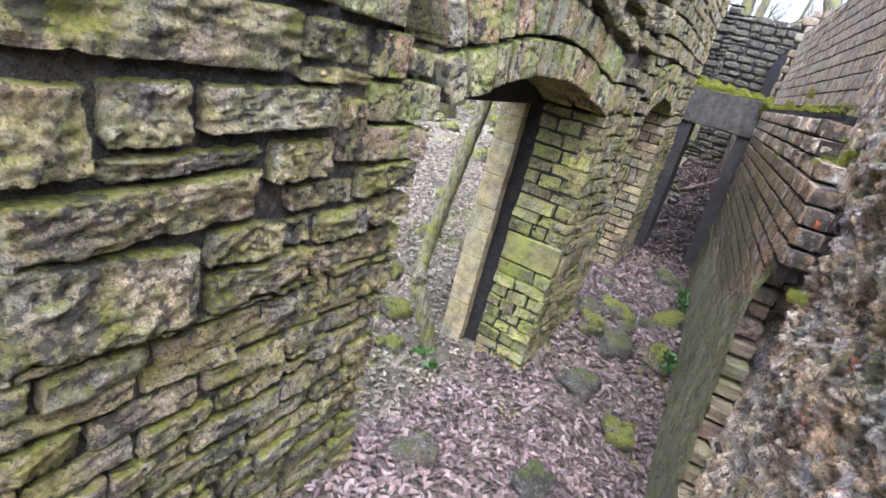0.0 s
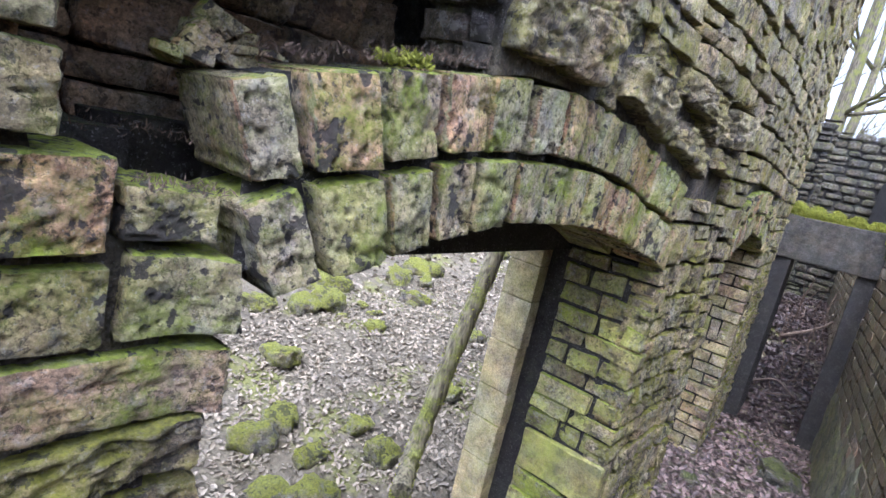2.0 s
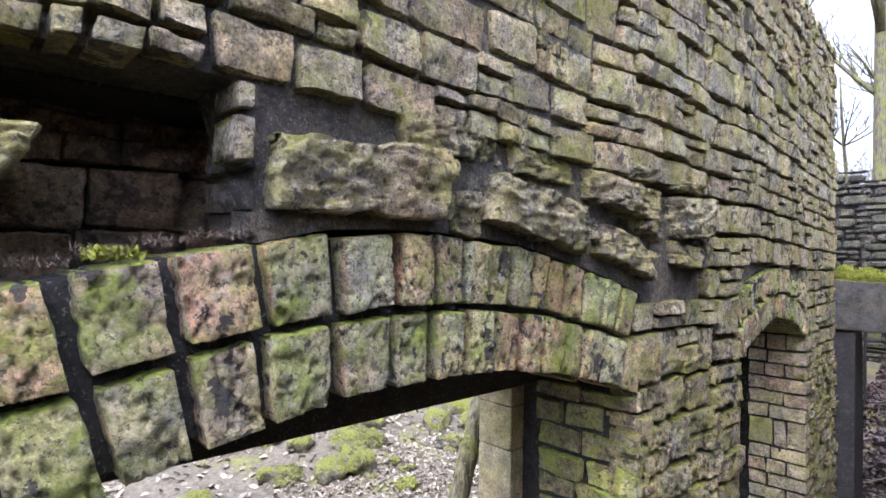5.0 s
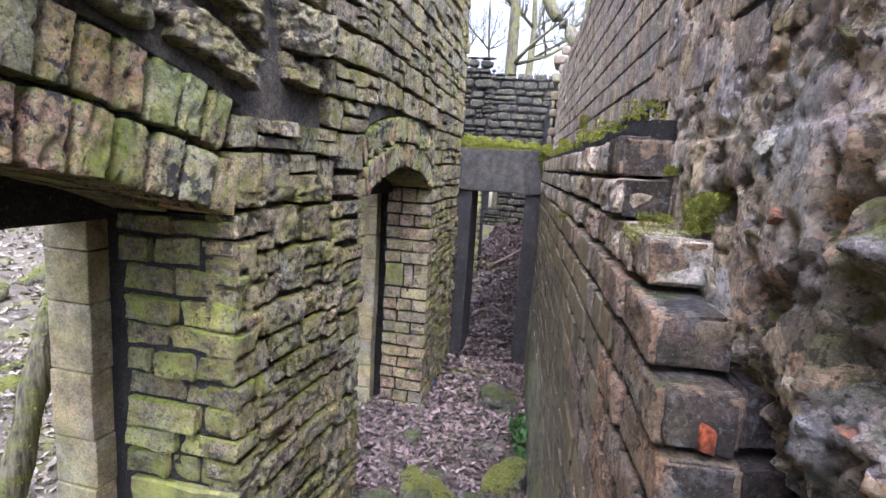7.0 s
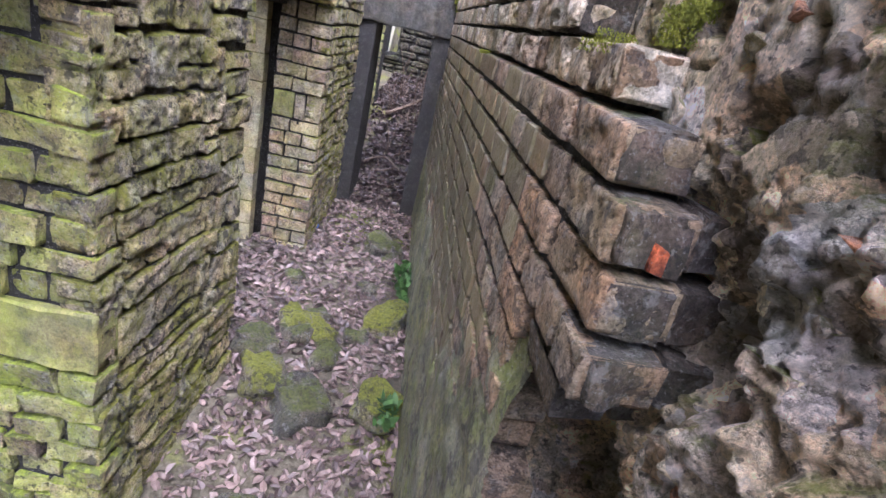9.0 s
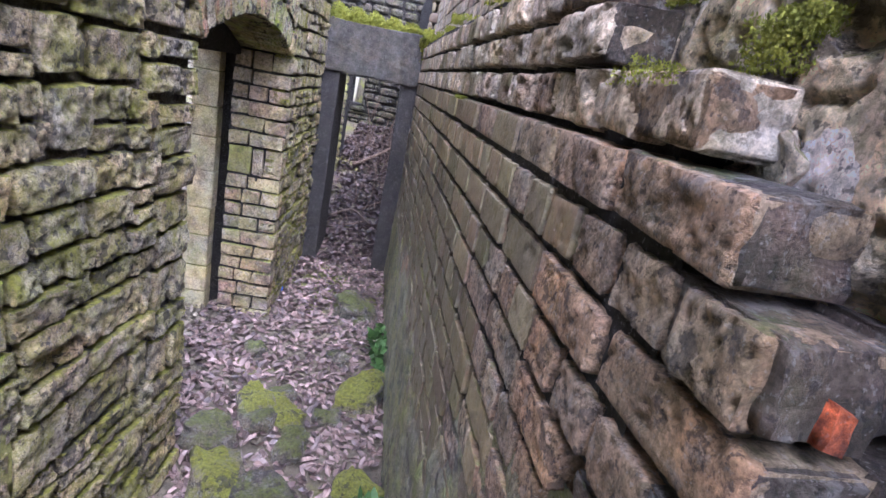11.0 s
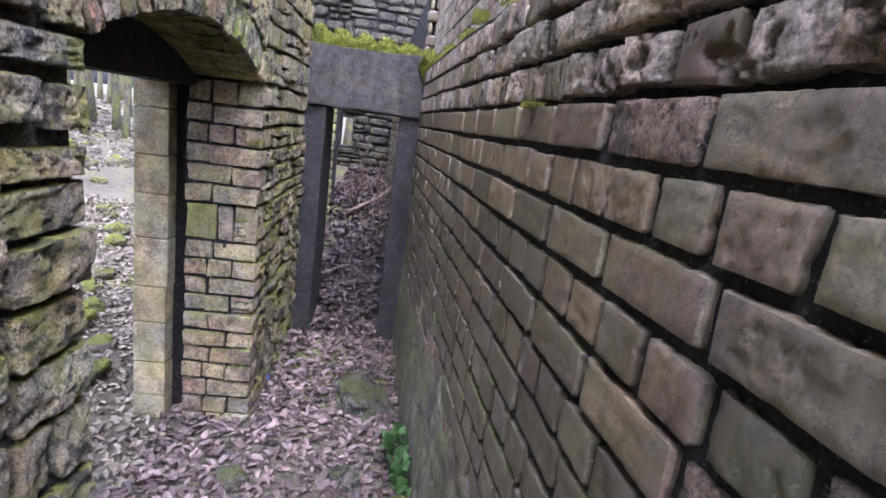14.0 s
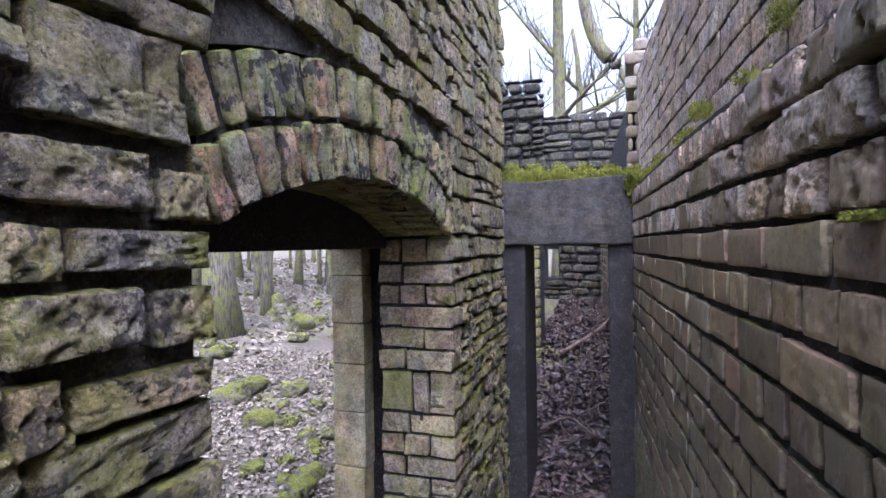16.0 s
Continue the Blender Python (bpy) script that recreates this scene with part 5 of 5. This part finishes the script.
for u, v, w, a, b in ((2.84, 1.672, -0.06, 0.09, 0.015), (2.98, 1.68, -0.08, 0.06, 0.03), (2.75, 1.70, -0.10, 0.04, 0.05), (2.74, 1.73, -0.11, 0.03, 0.03), (3.10, 1.715, -0.09, 0.04, 0.012), (2.98, 1.79, -0.12, 0.04, 0.012), (4.09, 1.60, 0.0, 0.03, 0.004), (5.08, 1.93, -0.05, 0.05, 0.04), (4.62, 2.0, -0.11, 0.05, 0.06), (1.7, 1.83, -0.09, 0.05, 0.02), (2.2, 1.22, -0.05, 0.05, 0.03)):
    p = RIGHT.put([(u, v, w)])[0]
    mb.append((p[0] - a * 0.6, p[0] + a * 0.6, p[1] - a, p[1] + a, p[2] - 0.005, p[2] + b))
tuft_patch("moss_clump", "small-leaved bright green moss on the broken brickwork", mb, 2200, 0.0034, 74, M["moss"])
fr = []
for x, y, z in ((0.30, 5.15, 0.05), (0.33, 4.95, 0.03), (-0.95, 2.75, -0.36), (-1.1, 2.85, -0.36), (0.40, 3.85, -0.03)):
    fr.append((x - 0.04, x + 0.04, y - 0.06, y + 0.06, z - 0.02, z + 0.10))
tuft_patch("green_plants", "fresh green leaves at the foot of the wall", fr, 46, 0.045, 75, M["fern"], 0.4, "plant")
dr = []
for y in (1.52, 1.60, 1.68, 1.76, 1.84, 1.92):
    z = DOOR1.cz + math.sqrt(DOOR1.out ** 2 - (y - DOOR1.cy) ** 2)
    p = LEFT.put([(y, z, -0.06)])[0]
    dr.append((p[0] - 0.05, p[0] + 0.04, y - 0.04, y + 0.04, z - 0.004, z + 0.012))
dr += [(-0.84, -0.66, 1.21, 1.44, 1.800, 1.816), (-0.60, -0.52, 1.31, 1.42, 1.752, 1.764)]
tuft_patch("arch_debris", "dry needles, moss and crumbs lying on the arch", dr, 120, 0.008, 76, M["twig"], 0.10, "debris")
tuft_patch("arch_moss", "pale green moss on the arch", [(-0.60, -0.50, 1.66, 1.72, 1.995, 2.01)], 200, 0.010, 77, M["moss"])


def tube(pts, radii, sides=6):
    """Verts and faces of a tapering tube along points."""
    verts, faces = [], []
    for i, p in enumerate(pts):
        p = Vector(p)
        d = (Vector(pts[min(i + 1, len(pts) - 1)]) - Vector(pts[max(i - 1, 0)])).normalized()
        a = d.orthogonal().normalized()
        b = d.cross(a)
        for s in range(sides):
            t = 2 * math.pi * s / sides
            verts.append(tuple(p + radii[i] * (math.cos(t) * a + math.sin(t) * b)))
    for i in range(len(pts) - 1):
        for s in range(sides):
            q, r = i * sides + s, i * sides + (s + 1) % sides
            faces.append((q, r, r + sides, q + sides))
    n = len(verts)
    faces.append(tuple(range(sides - 1, -1, -1)))
    faces.append(tuple(range(n - sides, n)))
    return verts, faces


def smooth_line(pts, n=4):
    """More points between the given ones, on a smooth curve."""
    res = []
    P = [Vector(p) for p in pts]
    for i in range(len(P) - 1):
        a, b, c, d = P[max(i - 1, 0)], P[i], P[i + 1], P[min(i + 2, len(P) - 1)]
        for k in range(n):
            t = k / n
            res.append(0.5 * ((2 * b) + (c - a) * t + (2 * a - 5 * b + 4 * c - d) * t * t + (3 * b - a - 3 * c + d) * t ** 3))
    return res + [P[-1]]


def stick(name, pts, r0, r1, mat, label, category, group="", sides=6):
    line = smooth_line(pts)
    v, f = tube(line, [r0 + (r1 - r0) * i / (len(line) - 1) for i in range(len(line))], sides)
    return tagged(raw(name, v, f, mat, None, True), label, category, group)


young = thing("young_tree", "thin crooked tree stem furred with green moss", "tree", at=(-1.06, 2.97, -0.42))
line = smooth_line([(-1.06, 2.98, -0.45), (-1.12, 2.94, -0.16), (-1.25, 2.92, 0.12), (-1.33, 3.01, 0.19), (-1.40, 3.152, 0.328), (-1.40, 3.27, 0.73), (-1.40, 3.39, 1.10), (-1.40, 3.50, 1.43), (-1.40, 3.80, 2.4), (-1.45, 4.1, 3.6)], 6)
rng = random.Random(83)
v, f = tube(line, [0.060 - 0.022 * i / len(line) + 0.007 * rng.uniform(-1, 1) for i in range(len(line))], 11)
raw("trunk", v, f, M["bark"], young, True)
verts, faces = [], []
for _ in range(1500):
    k = rng.random() ** 1.6 * 0.75
    p = line[int(k * (len(line) - 1))].lerp(line[min(len(line) - 1, int(k * (len(line) - 1)) + 1)], rng.random())
    m = Matrix.Translation(p + Vector((rng.uniform(-1, 1), rng.uniform(-1, 1), 0)).normalized() * 0.052) @ Euler((rng.uniform(-1.5, 1.5), rng.uniform(-1.5, 1.5), rng.uniform(0, 6.28))).to_matrix().to_4x4()
    o = len(verts)
    verts += [tuple(m @ Vector(q)) for q in ((-0.004, 0, 0), (0.004, 0, 0), (0.003, 0.002, 0.008), (-0.003, 0.002, 0.008))]
    faces.append((o, o + 1, o + 2, o + 3))
raw("moss", verts, faces, M["moss"], young, False, "yellow-green moss fur on the stem")
rng = random.Random(81)
for i in range(34):
    x, y = rng.uniform(-0.4, 0.15), rng.uniform(6.9, 9.6)
    z = height(x, y)
    a, l = rng.uniform(0, 6.28), rng.uniform(0.15, 0.5)
    up = rng.uniform(0.0, 0.5) * l
    stick("twig", [(x, y, z + 0.01), (x + 0.5 * l * math.cos(a), y + 0.5 * l * math.sin(a), z + 0.02 + 0.6 * up), (x + l * math.cos(a + 0.3), y + l * math.sin(a + 0.3), height(x + l * math.cos(a), y + l * math.sin(a)) + up + 0.03)],
          rng.uniform(0.004, 0.010), 0.003, M["twig"], "dead twig lying on the leaf slope", "twig", "dead twigs", 5)
for i in range(16):
    x, y = rng.uniform(-0.35, 0.1), rng.uniform(7.4, 9.6)
    z, l = height(x, y), rng.uniform(0.3, 0.7)
    stick("dry_stem", [(x, y, z - 0.02), (x + rng.uniform(-0.05, 0.05), y, z + 0.5 * l), (x + rng.uniform(-0.16, 0.16), y + rng.uniform(-0.1, 0.1), z + l)], 0.006, 0.003, M["twig"], "dry bramble stem standing in the leaf slope", "plant", "dry stems", 5)
stick("branch", [(-0.35, 8.1, height(-0.35, 8.1) + 0.06), (0.0, 8.5, height(0, 8.5) + 0.12), (0.12, 9.0, height(0.12, 9.0) + 0.28)], 0.022, 0.012, M["twig"], "fallen branch propped on the leaf slope", "branch")
stick("branch", [(-0.38, 7.2, height(-0.38, 7.2) + 0.03), (-0.2, 7.3, height(-0.2, 7.3) + 0.07), (0.0, 7.15, height(0, 7.15) + 0.03)], 0.014, 0.008, M["twig"], "pale curved branch lying on the leaves", "branch")

# ---- trees ----
def tree_parts(seed, tall, r, spread_k=1.0, levels=3):
    """Trunk and bare limbs of a winter tree at the origin."""
    rng = random.Random(seed)
    bent = rng.uniform(-0.06, 0.06), rng.uniform(-0.06, 0.06)
    line = [Vector((bent[0] * z * math.sin(z * 0.5 + seed), bent[1] * z * math.cos(z * 0.4), z)) for z in np.linspace(-0.3, tall, 9)]
    trunk = tube(line, [r * (1.35 if i == 0 else 1 - 0.09 * i) for i in range(9)], 9)
    verts, faces = [], []

    def grow(p, d, length, rad, level):
        pts = [p]
        for i in range(4):
            d = (d + Vector((rng.uniform(-0.3, 0.3), rng.uniform(-0.3, 0.3), rng.uniform(-0.1, 0.28)))).normalized()
            pts.append(pts[-1] + d * length / 4)
        v, f = tube(pts, [rad * (1 - 0.2 * i) for i in range(5)], 5 if level == 0 else 3)
        o = len(verts)
        verts.extend(v)
        faces.extend(tuple(q + o for q in face) for face in f)
        if level < levels:
            for i in range(1, 5):
                for _ in range(2 if level else 1):
                    s = (d + Vector((rng.uniform(-1, 1), rng.uniform(-1, 1), rng.uniform(-0.3, 0.8)))).normalized()
                    grow(pts[i], s, length * rng.uniform(0.4, 0.65), rad * (1 - 0.2 * i) * 0.55 + 0.002, level + 1)

    for i in range(9):
        k = rng.uniform(0.3, 1.0)
        p = line[min(8, int(k * 8))]
        a = rng.uniform(0, 6.28)
        grow(p.copy(), Vector((math.cos(a), math.sin(a), rng.uniform(0.2, 0.9))).normalized(), tall * 0.32 * spread_k * rng.uniform(0.6, 1.1), r * 0.34, 1)
    return trunk, (verts, faces)


def tree(seed, tall, r, label):
    ob = thing("tree", label, "tree", "bare winter trees")
    t, b = tree_parts(seed, tall, r)
    for name, (v, f) in (("trunk", t), ("crown", b)):
        raw(name, v, f, M["bark_far"], ob, True, origin=(0, 0, 0))
    return ob


protos = []
for i, (tall, r) in enumerate(((9, 0.25), (7, 0.09), (10, 0.2), (6, 0.07), (8, 0.12))):
    protos.append(tree(90 + i, tall, r, "tall bare winter tree with greenish mossy bark"))
spots = [(-5.3, 9.5), (-6.8, 12.5), (-8.0, 17.0), (-6.0, 15.0), (-10.5, 11.0), (-12.0, 16.0), (-9.0, 21.0), (-14.0, 9.0), (-13.0, 22.0), (-7.5, 24.0), (-11, 28), (-16, 18), (-18, 26), (-4.5, 20.0), (-5.5, 30), (-20, 14), (-9, 6.0), (-13, 5.0), (-17, 9), (-3.0, 16.0),
         (-1.15, 15.2), (-2.2, 19.0), (0.5, 21.0), (1.8, 18.0), (-0.3, 26.0), (-1.6, 23.0), (1.2, 29.0), (3.5, 24.0), (-3.4, 26.0), (2.6, 14.0), (4.5, 12.0), (-22, 20), (-15, 32), (-25, 28), (-8, 36), (-12, 40), (-2, 34), (-19, 36)]
tree_rng = random.Random(97)
for _ in range(22):
    x = tree_rng.uniform(-17, -5.5)
    spots.append((x, 4.5 - x * tree_rng.uniform(0.9, 1.9)))
for i, (x, y) in enumerate(spots):
    p = pose(x, y, height(x, y), 0, 0, i * 57)
    if i < 5:
        protos[i].matrix_basis = p
    else:
        copy_thing(protos[2 if i == 20 else (1, 3, 4)[i % 3] if i > 37 else i % 5], p)
stick("leaning_tree", [(0.9, 12.9, 2.6), (0.35, 13.0, 4.3), (-0.15, 13.0, 4.9), (-0.40, 13.0, 5.6), (-0.46, 13.0, 6.4), (-0.3, 13.0, 8.0)], 0.15, 0.08, M["bark_far"], "dark curved tree limb leaning over the wall", "tree", "", 9)

litter_bit = box("plastic_scrap", (-0.475, 5.74, 0.02), (-0.43, 5.78, 0.05), plain_mat("blue plastic", (0.03, 0.10, 0.55), (0.06, 0.2, 0.7), 30, 0.4, 0.003, 0.1), None, "", 0.008, 0.012, 3)
tagged(litter_bit, "crumpled scrap of blue plastic on the leaves", "litter")
